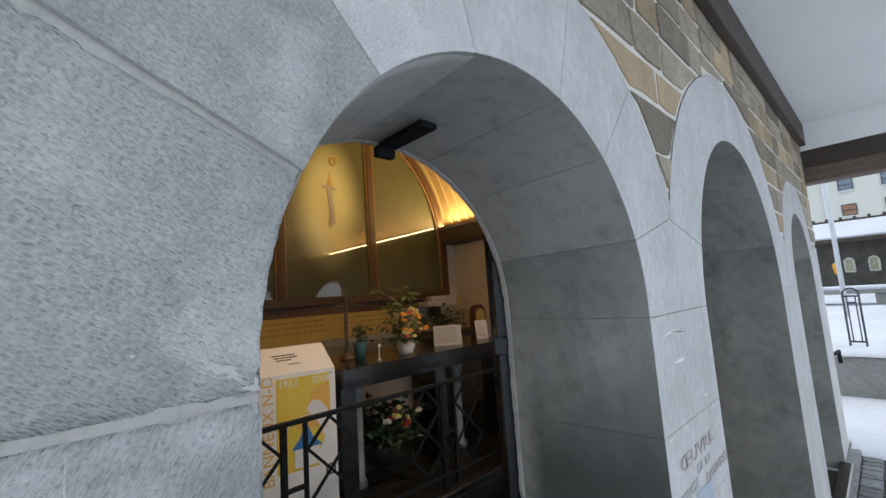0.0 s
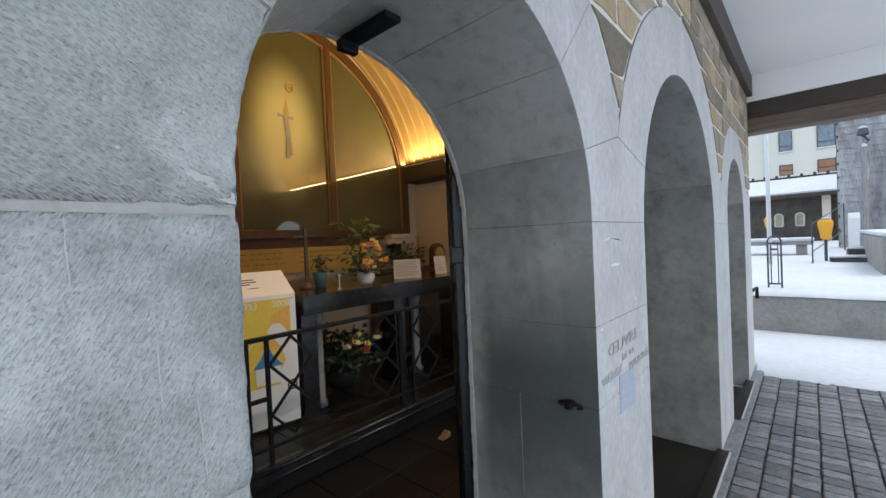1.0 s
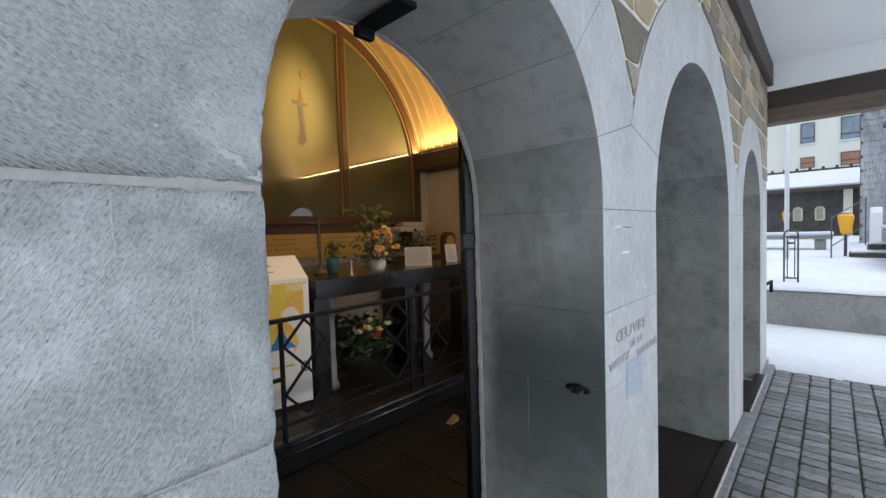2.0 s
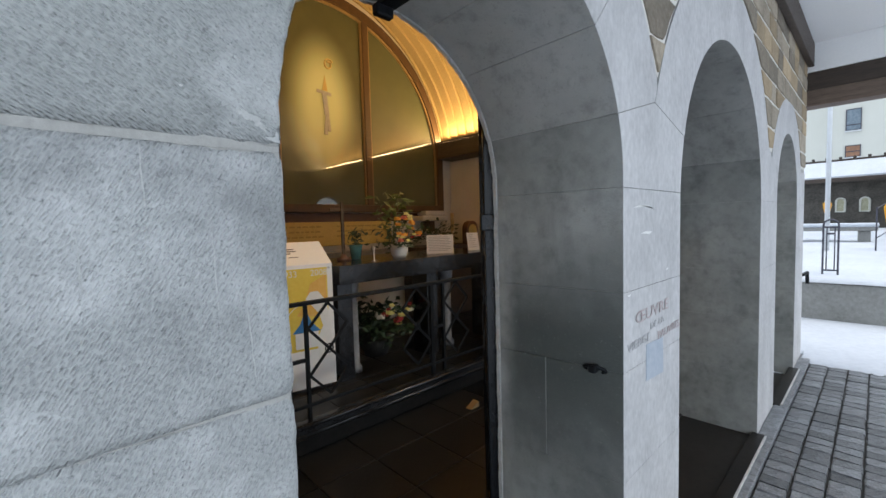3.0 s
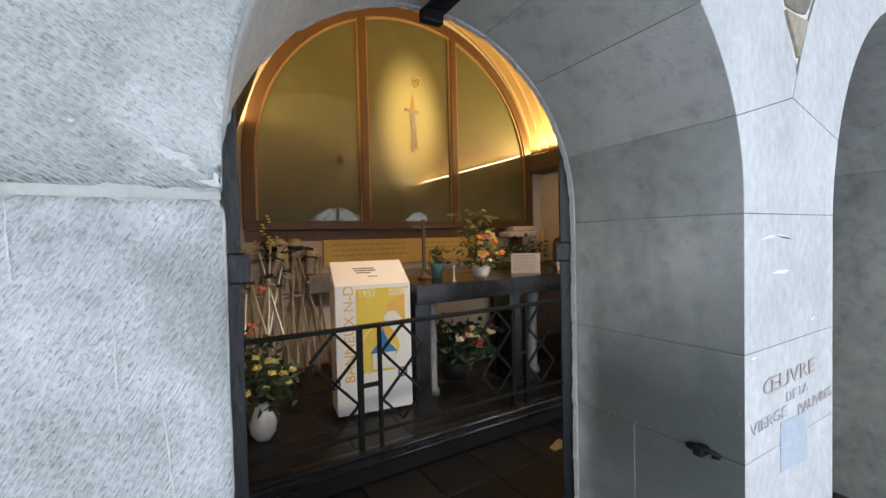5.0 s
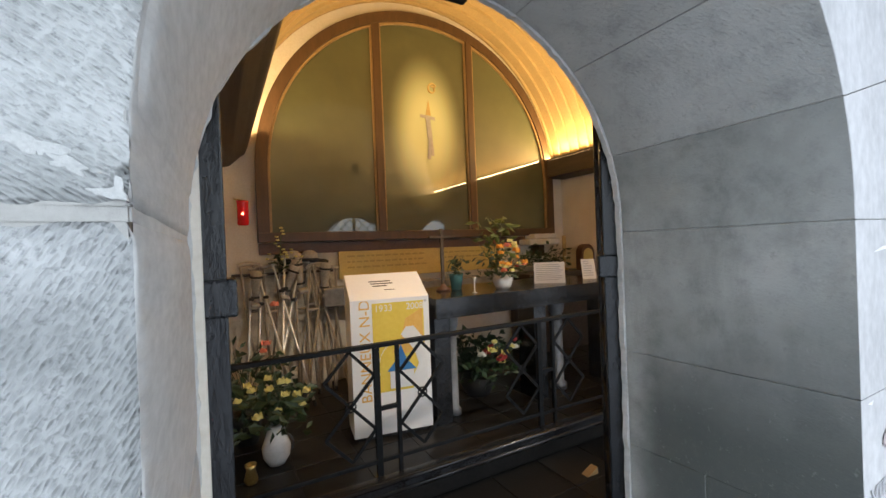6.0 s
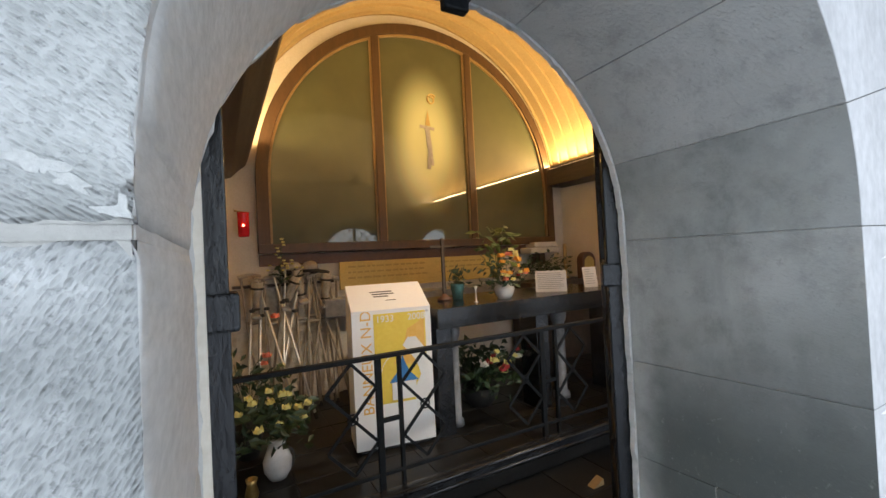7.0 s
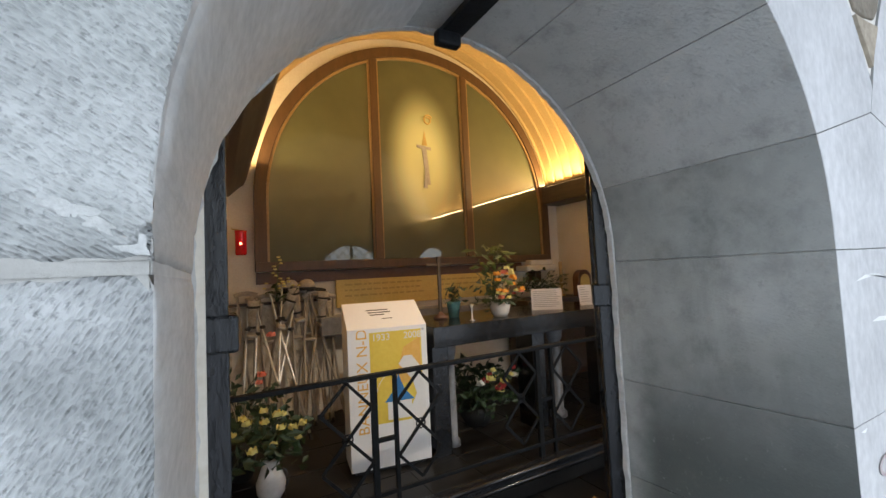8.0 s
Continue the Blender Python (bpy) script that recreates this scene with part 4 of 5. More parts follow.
def railing():
    rail = thing("railing", "black iron railing with lattice panels before the altar", "railing", at=(0, 0, 0))
    part("top_rail", one_box((LX, RY - 0.022, RT - 0.016), (RX, RY + 0.022, RT + 0.010), 0.004), "iron", rail)
    part("bottom_rail", one_box((LX, RY - 0.012, RB - 0.012), (RX, RY + 0.012, RB + 0.012), 0.003), "iron", rail)
    for k in range(4):
        x = 0.925 + 1.27 * k
        if x > RX:
            continue
        for s, wd in ((-0.068, 0.019), (0.068, 0.012)):
            part("post", one_box((x + s - wd, RY - 0.014, 0.20), (x + s + wd, RY + 0.014, RT - 0.016), 0.003), "iron", rail)
        part("crossbar", one_box((x - 0.055, RY - 0.01, 0.60), (x + 0.055, RY + 0.01, 0.625)), "iron", rail)
        for side in (-1, 1):
            a = x + side * 0.082
            b = a + side * 0.30
            mid, h = (a + b) / 2, RT - RB
            for i in range(2):
                z0 = RT - 0.02 - i * 0.46 * h
                z1 = z0 - 0.46 * h
                for p, q in (((mid, z0), (a, (z0 + z1) / 2)), ((a, (z0 + z1) / 2), (mid, z1)), ((mid, z0), (b, (z0 + z1) / 2)), ((b, (z0 + z1) / 2), (mid, z1))):
                    bm = bmesh.new()
                    flat_bar(bm, (p[0], RY, p[1]), (q[0], RY, q[1]), 0.018, 0.012)
                    part("lattice_bar", bm, "iron", rail)
            bm = one_tube([(mid + 0.03 * math.cos(t), RY, RT - 0.02 - 0.46 * h + 0.03 * math.sin(t)) for t in steps(0, math.tau, 14)], 0.005, 6)
            part("rosette", bm, "iron", rail)


railing()

# ---- open gate leaves of the first arch ----
def gate_leaf(at, turn):
    leaf = thing("gate_leaf", "black iron gate leaf standing open inside the arch", "gate", "gate leaves", at)
    leaf.rotation_euler = (0, 0, radians(turn))
    W = 0.48

    def top(u):
        return 1.60 + math.sqrt(max(0.0, 0.50 ** 2 - (0.50 - u) ** 2)) * 0.98
    part("hinge_stile", one_box((0.0, -0.025, 0.03), (0.055, 0.025, 1.86), 0.004), "gate_iron", leaf)
    part("meeting_stile", one_box((W - 0.03, -0.018, 0.03), (W, 0.018, top(W) - 0.01), 0.004), "gate_iron", leaf)
    for z in (0.05, 0.55, 1.50):
        part("cross_rail", one_box((0.055, -0.012, z), (W - 0.03, 0.012, z + 0.04), 0.003), "gate_iron", leaf)
    part("arched_head", one_tube([(u, 0, top(u) - 0.01) for u in steps(0.03, W, 10)], 0.016, 8), "gate_iron", leaf)
    for k in range(3):
        u = 0.055 + (W - 0.085) * (k + 1) / 4
        part("bar", one_tube([(u, 0, 0.09), (u, 0, top(u) - 0.02)], 0.008, 8), "gate_iron", leaf)
    for i in range(4):
        z = 0.62 + i * 0.22
        for a, b in (((0.06, z), (W - 0.03, z + 0.2)), ((0.06, z + 0.2), (W - 0.03, z))):
            bm = bmesh.new()
            flat_bar(bm, (a[0], 0.01, a[1]), (b[0], 0.01, b[1]), 0.012, 0.008)
            part("lattice_bar", bm, "gate_iron", leaf)
    part("hinge_block", one_box((-0.012, -0.04, 1.47), (0.075, 0.04, 1.535), 0.005), "gate_iron", leaf)
    part("hinge_block", one_box((-0.012, -0.04, 0.30), (0.075, 0.04, 0.365), 0.005), "gate_iron", leaf)
    return leaf


gate_leaf((0.030, 0.505, 0.0), 89.5)
gate_leaf((1.035, 0.515, 0.0), 44)

# lattice fanlight in the middle arch
fan = thing("fanlight", "iron fanlight with diamond lattice in the middle arch", "fanlight", at=(0, 0, 0))
fy = 0.60
part("frame", one_tube([(c2x - (r2 - 0.09) * math.cos(t), fy, c2z + (r2 - 0.09) * math.sin(t)) for t in steps(0, math.pi, 36)], 0.09, 10), "iron", fan)
part("transom", one_box((c2x - r2, fy - 0.02, c2z - 0.03), (c2x + r2, fy + 0.02, c2z + 0.01)), "iron", fan)
part("mullion", one_box((c2x - 0.025, fy - 0.018, c2z), (c2x + 0.025, fy + 0.018, c2z + r2 - 0.01)), "iron", fan)
for s in (-1, 1):
    for k in range(-9, 10):
        off = k * 0.17
        pts = [(u, s * u + off) for u in steps(-r2, r2, 80) if s * u + off > 0 and math.hypot(u, s * u + off) < r2 - 0.015]
        if len(pts) > 2:
            bm = bmesh.new()
            flat_bar(bm, (c2x + pts[0][0], fy, c2z + pts[0][1]), (c2x + pts[-1][0], fy, c2z + pts[-1][1]), 0.014, 0.01)
            part("lattice_bar", bm, "iron", fan)

# ---- donation box ----
def donation_box():
    ob = thing("donation_box", "white donation box with sloping top and yellow printed front", "donation box", at=(0.845, 2.588, 0.2))
    ob.rotation_euler = (0, 0, radians(-8.4))
    w, d, h0, h1 = 0.585, 0.285, 1.015, 1.185
    bm = bmesh.new()
    prof = [(0, 0.035), (d, 0.035), (d, h1), (0, h0)]
    l = [bm.verts.new((0, y, z)) for y, z in prof]
    r = [bm.verts.new((w, y, z)) for y, z in prof]
    bm.faces.new(l)
    bm.faces.new(r[::-1])
    for i in range(4):
        bm.faces.new((l[i], r[i], r[(i + 1) % 4], l[(i + 1) % 4]))
    bmesh.ops.recalc_face_normals(bm, faces=bm.faces)
    bmesh.ops.bevel(bm, geom=bm.edges[:], offset=0.004, segments=2, affect="EDGES", profile=0.5)
    part("body", bm, "box_white", ob)
    part("plinth", one_box((0.03, 0.03, 0.0), (w - 0.03, d - 0.03, 0.036)), "rubber", ob, "dark recessed plinth")
    part("lock", one_tube([(w - 0.03, -0.006, h0 - 0.035), (w - 0.03, 0.004, h0 - 0.035)], 0.009, 12), "steel", ob)
    e = -0.0012
    part("poster", one_box((0.155, e - 0.001, 0.34), (w - 0.045, 0.002, h0 - 0.03)), "yellow_print", ob, "yellow printed poster")
    part("poster_shade", prism([(0.29, 0.62), (0.36, 0.72), (0.40, 0.86), (0.53, 0.93), (0.53, 0.62), (0.44, 0.60)], -0.0042, -0.0022, 0), ["ochre_print"] * 2, ob)
    # pale cloaked shape
    part("pale_shape", prism([(0.36, 0.745), (0.40, 0.80), (0.46, 0.80), (0.52, 0.72), (0.556, 0.55), (0.556, 0.24), (0.45, 0.24), (0.44, 0.42), (0.49, 0.52), (0.46, 0.62), (0.40, 0.70)],
         -0.0062, -0.0042, 0), ["print_white"] * 2, ob)
    part("printed_roof", prism([(0.25, 0.485), (0.47, 0.485), (0.40, 0.56), (0.37, 0.63), (0.355, 0.68), (0.34, 0.63), (0.31, 0.555)], -0.0082, -0.0064, 0), ["blue_print"] * 2, ob)
    part("printed_wall", prism([(0.27, 0.36), (0.45, 0.36), (0.45, 0.483), (0.27, 0.483)], -0.0082, -0.0064, 0), ["print_white"] * 2, ob)
    bm = one_tube([(0.36 + 0.17 * math.cos(t), -0.007, 0.52 + 0.19 * math.sin(t)) for t in steps(0.3, 3.4, 20)], 0.003, 6)
    part("printed_ring", bm, "print_white", ob)
    for body, x, z, size in (("1933", 0.17, 0.925, 0.068), ("2008", 0.405, 0.925, 0.068)):
        t = lettering(body, x, z, size, "print_white", 0, -0.0045)
        t.parent = ob
    t = lettering("BANNEUX N-D", 0.135, 0.28, 0.108, "ochre_print", 90, -0.002)
    t.parent = ob
    slope = math.degrees(math.atan2(h1 - h0, d))
    for k, (x, ln) in enumerate(((0.17, 0.17), (0.18, 0.17), (0.19, 0.11))):
        q = 0.215 - k * 0.03
        m = Matrix.Translation((0, 0, h0)) @ Matrix.Rotation(radians(slope), 4, "X")
        part("text_bar", one_box((x, q, 0.0), (x + ln, q + 0.012, 0.0016), 0, m), "ink", ob)
    part("slot", one_box((0.27, 0.105, 0.0), (0.35, 0.111, 0.0018), 0, Matrix.Translation((0, 0, h0)) @ Matrix.Rotation(radians(slope), 4, "X")), "rubber", ob)
    part("metal_edge", one_box((0.0, -0.003, -0.004), (w, 0.010, 0.004), 0.001, Matrix.Translation((0, 0, h0 - 0.004))), "box_white", ob)


donation_box()

# ---- altar and what stands on it ----
AT = 1.185
altar = thing("altar_table", "long black granite altar table on dark legs and grey columns", "altar", at=(0, 0, 0))
part("tabletop", one_box((1.46, 2.45, AT - 0.155), (3.62, 3.32, AT), 0.006), "granite", altar)
for x in (1.475, 2.455, 3.35):
    part("leg", one_box((x, 2.52, 0.2), (x + 0.135, 2.75, AT - 0.156), 0.005), "granite", altar)
for x, w in ((1.70, 0.75), (2.84, 1.05)):
    part("column", lathe([(0.075 * w, 0), (0.075 * w, 0.05), (0.052 * w, 0.07), (0.05 * w, 0.70), (0.07 * w, 0.74), (0.075 * w, 0.825)], (x, 2.66, 0.2)), "marble", altar, "grey marble column", True)


def rose(parent, at, r, material, name="bloom", turn=0.0):
    """A bloom of overlapping cupped petals."""
    bm = bmesh.new()
    for k in range(9):
        a, lift, size = k * 2.4 + turn, 0.25 + 0.09 * k, r * (1.0 - 0.06 * k)
        c = Vector((math.cos(a), math.sin(a), 0)) * (0.45 * r * (1 - k / 12))
        g = []
        for u in (-1, -0.5, 0, 0.5, 1):
            row = []
            for v in (0, 0.5, 1):
                t = Vector((-math.sin(a), math.cos(a), 0)) * u * 0.62 * size * (1 - 0.35 * v * v)
                row.append(bm.verts.new(Vector(at) + c + t + Vector((math.cos(a), math.sin(a), 0)) * (0.30 * size * v * (1 - lift) + 0.12 * size * (1 - u * u)) + Vector((0, 0, (v - 0.45) * size * (0.7 + 0.3 * lift) - 0.45 * size * u * u * v))))
            g.append(row)
        for i in range(4):
            for j in range(2):
                bm.faces.new((g[i][j], g[i + 1][j], g[i + 1][j + 1], g[i][j + 1]))
    return part(name, bm, material, parent, smooth=True)


def leaves(parent, origin, n, reach, height, material, seed, size=0.06, droop=0.3, name="foliage"):
    """Many pointed leaves on thin stems, spreading from one point."""
    r, bm = random.Random(seed), bmesh.new()
    for _ in range(n):
        a, d, z = r.uniform(0, math.tau), reach * math.sqrt(r.random()), height * (0.15 + 0.85 * r.random())
        tip = Vector(origin) + Vector((d * math.cos(a), d * math.sin(a), z - droop * d))
        base = Vector(origin).lerp(tip, 0.35) + Vector((0, 0, 0.03))
        if r.random() < 0.4:
            tube(bm, [origin, base, tip], 0.0025, 4)
        for _ in range(2):
            dr = Vector((r.gauss(0, 1), r.gauss(0, 1), r.gauss(0.2, 0.7))).normalized()
            s = size * r.uniform(0.6, 1.4)
            u = dr.orthogonal().normalized() * s * 0.24
            up = dr.cross(u).normalized() * s * 0.08
            p = tip + Vector((r.uniform(-1, 1), r.uniform(-1, 1), r.uniform(-1, 1))) * size * 0.6
            v = [bm.verts.new(q) for q in (p, p + dr * s * 0.5 + u + up, p + dr * s, p + dr * s * 0.5 - u + up, p + dr * s * 0.5)]
            bm.faces.new((v[0], v[1], v[4]))
            bm.faces.new((v[1], v[2], v[4]))
            bm.faces.new((v[2], v[3], v[4]))
            bm.faces.new((v[3], v[0], v[4]))
    return part(name, bm, material, parent)


POT = [(0.055, 0.0), (0.075, 0.03), (0.088, 0.08), (0.082, 0.125), (0.074, 0.125), (0.078, 0.08), (0.05, 0.02)]
bq = thing("flower_bouquet", "bouquet of orange and yellow flowers in a white bowl", "flowers", at=(2.225, 2.65, AT))
part("bowl", lathe(POT, sides=28), "ceramic", bq, "white ceramic bowl", True)
leaves(bq, (0, 0, 0.10), 55, 0.22, 0.26, "leaf", 1, 0.06)
leaves(bq, (-0.05, 0.02, 0.14), 44, 0.12, 0.48, "leaf_light", 2, 0.09, 0.1)
rnd = random.Random(6)
for k in range(22):
    a, d = rnd.uniform(0, math.tau), 0.17 * math.sqrt(rnd.random())
    rose(bq, (d * math.cos(a), -0.10 - 0.10 * rnd.random(), 0.15 + 0.30 * rnd.random() ** 1.3), rnd.uniform(0.026, 0.046),
         rnd.choice(("rose_orange", "rose_orange", "rose_yellow", "rose_yellow", "rose_coral", "rose_red")), turn=k)
tp = thing("small_potted_plant", "small grassy plant in a teal glazed pot", "potted plant", at=(1.93, 2.95, AT))
part("pot", lathe([(0.045, 0), (0.062, 0.12), (0.066, 0.14), (0.058, 0.14), (0.04, 0.02)]), "teal", tp, smooth=True)
leaves(tp, (0, 0, 0.12), 24, 0.06, 0.16, "leaf", 5, 0.07, 0.0)
cr = thing("altar_crucifix", "dark bronze altar cross on a small reddish foot", "crucifix", at=(1.795, 2.95, AT))
part("foot", lathe([(0.065, 0), (0.065, 0.02), (0.03, 0.035), (0.016, 0.06)], sides=20), "terracotta", cr, smooth=True)
part("stem", one_box((-0.015, -0.010, 0.05), (0.015, 0.010, 0.55), 0.003), "bronze", cr)
part("crossarm", one_box((-0.125, -0.008, 0.465), (0.125, 0.008, 0.487), 0.003), "bronze", cr)
gl = thing("candle_holder", "thin clear glass candle holder on the altar", "candle holder", at=(1.90, 2.60, AT))
part("stem", lathe([(0.025, 0), (0.006, 0.01), (0.005, 0.10), (0.018, 0.13)], sides=14), "steel", gl, smooth=True)


def card(at, turn, w, h, rows, label):
    ob = thing("text_card", label, "card", at=at)
    ob.rotation_euler = (radians(-12), 0, radians(turn))
    part("sheet", one_box((-w / 2, 0, 0), (w / 2, 0.004, h), 0.001), "paper", ob)
    r = random.Random(int(w * 1000))
    for k in range(rows):
        z = h - 0.028 - k * (h - 0.04) / rows
        part("text_bar", one_box((-w / 2 + 0.02, -0.0012, z), (w / 2 - r.uniform(0.02, 0.08), 0.001, z + 0.006)), "grey_ink", ob)
    part("back_stay", one_box((-0.01, 0.004, 0.0), (0.01, 0.06, 0.01)), "paper", ob)
    return ob


card((2.835, 2.72, AT), -40, 0.29, 0.205, 9, "white printed card standing on the altar")
card((3.40, 2.74, AT), -20, 0.15, 0.21, 7, "small white printed card standing on the altar")

# under the altar: roses and a low chest
fl = thing("rose_arrangement", "white roses and red flowers in a dark bowl below the altar", "flowers", at=(2.12, 2.95, 0.2))
part("bowl", lathe([(0.10, 0), (0.16, 0.10), (0.17, 0.18), (0.155, 0.18), (0.09, 0.03)]), "rubber", fl, smooth=True)
leaves(fl, (0, 0, 0.2), 200, 0.38, 0.40, "leaf", 9, 0.08)
rnd = random.Random(3)
for k in range(13):
    a, d = rnd.uniform(0, math.tau), 0.30 * math.sqrt(rnd.random())
    rose(fl, (d * math.cos(a), -0.22 - 0.12 * math.sin(a) ** 2, 0.30 + rnd.uniform(0, 0.26)), rnd.uniform(0.035, 0.058), rnd.choice(("rose_white", "rose_white", "rose_yellow", "rose_yellow", "rose_red")), turn=k)


# ---- left side: roses, crutches, lamp ----
def rose_vase(at, seed, colour, n, scale=1.0, vase=True):
    ob = thing("rose_vase", "yellow roses in a white ceramic vase on the floor" if colour == "rose_yellow" else "coral roses with dark leaves in a dark pot", "flowers", at=at)
    if vase:
        part("vase", lathe([(0.05, 0), (0.085, 0.06), (0.09, 0.12), (0.06, 0.20), (0.05, 0.235), (0.062, 0.26), (0.052, 0.26), (0.04, 0.2), (0.07, 0.1)]), "ceramic", ob, smooth=True)
        part("handle", one_tube([(0.05 + 0.05 * math.sin(t), -0.03, 0.13 + 0.07 * math.cos(t)) for t in steps(0.2, 2.9, 10)], 0.007, 8), "rubber", ob, smooth=True)
    else:
        part("pot", lathe([(0.07, 0), (0.10, 0.18), (0.11, 0.22), (0.09, 0.22), (0.06, 0.02)]), "rubber", ob, smooth=True)
    leaves(ob, (0, 0, 0.25), 110, 0.22 * scale, 0.28 * scale, "leaf", seed, 0.08)
    r = random.Random(seed)
    for k in range(n):
        a = k * 2.4 + r.uniform(-0.4, 0.4)
        d = 0.21 * scale * math.sqrt((k + 0.6) / n)
        rose(ob, (1.1 * d * math.cos(a), -0.10 - 0.08 * r.random(), (0.46 + 0.45 * d * math.sin(a) + r.uniform(-0.03, 0.08)) * scale), r.uniform(0.032, 0.046), colour, turn=k)
    return ob


rose_vase((0.335, 2.62, 0.2), 21, "rose_yellow", 13)
rose_vase((0.19, 3.05, 0.2), 22, "rose_coral", 4, 1.62, False)
ft = thing("small_vase", "small dull metal vase with a white cup beside the roses", "vase", at=(0.17, 2.45, 0.2))
part("body", lathe([(0.03, 0), (0.04, 0.03), (0.025, 0.09), (0.035, 0.12), (0.028, 0.12), (0.015, 0.05)]), "brass", ft, smooth=True)

# housing drawn around the added fill spot
sp = thing("added_spot_housing", "small black housing of an added fill spot above the arch", "spotlight", at=(2.40, 0.476, 3.08))
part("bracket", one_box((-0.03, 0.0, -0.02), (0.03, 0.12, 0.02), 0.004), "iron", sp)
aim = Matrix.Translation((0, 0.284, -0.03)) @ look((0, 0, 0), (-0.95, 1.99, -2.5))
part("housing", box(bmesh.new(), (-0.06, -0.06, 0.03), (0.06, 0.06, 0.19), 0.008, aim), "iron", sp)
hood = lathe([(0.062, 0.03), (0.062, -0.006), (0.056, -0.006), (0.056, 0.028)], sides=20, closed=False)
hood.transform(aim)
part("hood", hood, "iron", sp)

lampt = thing("sanctuary_lamp", "small red glass sanctuary lamp on a brass bracket", "lamp", at=(0.265, BY, 1.96))
part("glass", lathe([(0.040, -0.115), (0.05, -0.10), (0.05, 0.095), (0.056, 0.115), (0.046, 0.115), (0.044, -0.09)], (0, -0.16, 0)), "red_glass", lampt, smooth=True)
part("bracket", one_tube([(-0.07, 0.0, 0.16), (-0.07, -0.16, 0.13), (0, -0.16, 0.12)], 0.006, 8), "brass", lampt)
part("light_point", lathe([(0.004, -0.012), (0.013, 0), (0.004, 0.014)], (-0.005, -0.214, -0.01), 12), "flame", lampt)


def wooden_crutch(foot, head):
    """Two bowed wooden shafts with an armpit rest, a hand grip and a rubber tip."""
    ob = thing("wooden_crutch", "old wooden crutch leaning on the wall among others", "crutch", "crutches", foot)
    a, b = Vector((0, 0, 0)), Vector(head) - Vector(foot)
    side = Vector((1, 0, 0))
    for s in (-1, 1):
        pts = [a + (b - a) * 0.02 + side * s * 0.006, a + (b - a) * 0.30 + side * s * 0.012, a + (b - a) * 0.62 + side * s * 0.05, b + side * s * 0.075]
        part("shaft", one_tube(pts, 0.012, 8), "crutch_wood", ob)
    part("armpit_rest", one_tube([b + side * q + Vector((0, 0, 0.012 - 2.2 * q * q)) for q in steps(-0.10, 0.10, 8)], 0.022, 10), "rubber" if int(foot[0] * 100) % 2 else "brace", ob)
    part("hand_grip", one_tube([a + (b - a) * 0.66 - side * 0.05, a + (b - a) * 0.66 + side * 0.05], 0.015, 10), "crutch_wood", ob)
    part("tip", one_tube([a, a + (b - a) * 0.04], 0.017, 10), "rubber", ob)
    return ob


def elbow_crutch(foot, head):
    ob = thing("elbow_crutch", "light metal elbow crutch leaning on the wall", "crutch", "crutches", foot)
    b = Vector(head) - Vector(foot)
    part("tube", one_tube([b * 0.03, b * 0.78], 0.012, 10), "steel", ob)
    part("upper_tube", one_tube([b * 0.78, b * 0.86 + Vector((0, -0.02, 0)), b + Vector((0, -0.05, 0))], 0.010, 10), "steel", ob)
    part("grip", one_tube([b * 0.78, b * 0.78 + Vector((0.01, -0.12, 0.01))], 0.016, 10), "rubber", ob)
    c = b + Vector((0, -0.05, 0))
    part("cuff", one_tube([c + Vector((0.045 * math.cos(t), 0.045 * math.sin(t), 0.01)) for t in steps(-2.2, 2.2, 12)], 0.010, 8), "brace", ob)
    part("tip", one_tube([(0, 0, 0), b * 0.04], 0.016, 10), "rubber", ob)
    return ob


def leg_brace(at, lean):
    ob = thing("leg_brace", "old off-white leg brace with dark straps hanging among crutches", "leg brace", "leg braces", at)
    ob.rotation_euler = (radians(6), radians(lean), 0)
    part("shell", lathe([(0.03, 0), (0.035, 0.08), (0.045, 0.18), (0.052, 0.30), (0.046, 0.30), (0.03, 0.08)], sides=20), "brace", ob, smooth=True)
    for z in (0.05, 0.24):
        r = 0.037 if z < 0.1 else 0.052
        part("strap", one_tube([(r * math.cos(t), r * math.sin(t), z) for t in steps(0, math.tau, 16)], 0.011, 6), "rubber", ob)
    part("foot_plate", one_box((-0.045, -0.14, -0.03), (0.045, 0.05, 0.005), 0.012), "brace", ob)
    return ob


for fx, hx, fy2, hz in ((0.34, 0.30, 3.80, 1.47), (0.42, 0.50, 3.72, 1.44), (0.66, 0.80, 3.70, 1.46), (0.86, 0.84, 3.80, 1.49), (0.96, 0.93, 3.76, 1.44), (1.14, 0.95, 3.70, 1.47), (0.72, 0.92, 3.62, 1.42), (1.02, 1.05, 3.80, 1.40)):
    wooden_crutch((fx, fy2, 0.2), (hx, 4.07, hz))
for fx, hx, fy2, hz in ((0.48, 0.62, 3.52, 1.52), (0.76, 0.50, 3.50, 1.50), (0.22, 0.32, 3.70, 1.42), (0.30, 0.40, 3.62, 1.36), (0.62, 0.36, 3.45, 1.44), (0.40, 0.74, 3.5, 1.38)):
    elbow_crutch((fx, fy2, 0.2), (hx, 4.06, hz))
for x, z, lean in ((0.34, 1.12, 4), (0.60, 1.17, 22), (0.76, 1.22, -8), (0.98, 1.16, 5)):
    leg_brace((x, 4.00, z), lean)
setting(finish("wall_lining", one_box((LX + 0.003, BY - 0.028, 0.2), (1.16, BY - 0.001, 1.345), 0.006), "wall_lining"), "rough pale stone lining behind the crutches", "wall")
setting(finish("trim_crutch_rail", one_box((0.15, BY - 0.10, 1.36), (1.1, BY - 0.004, 1.385), 0.004), "dark_wood"), "dark wooden rail that carries the crutches", "rail")
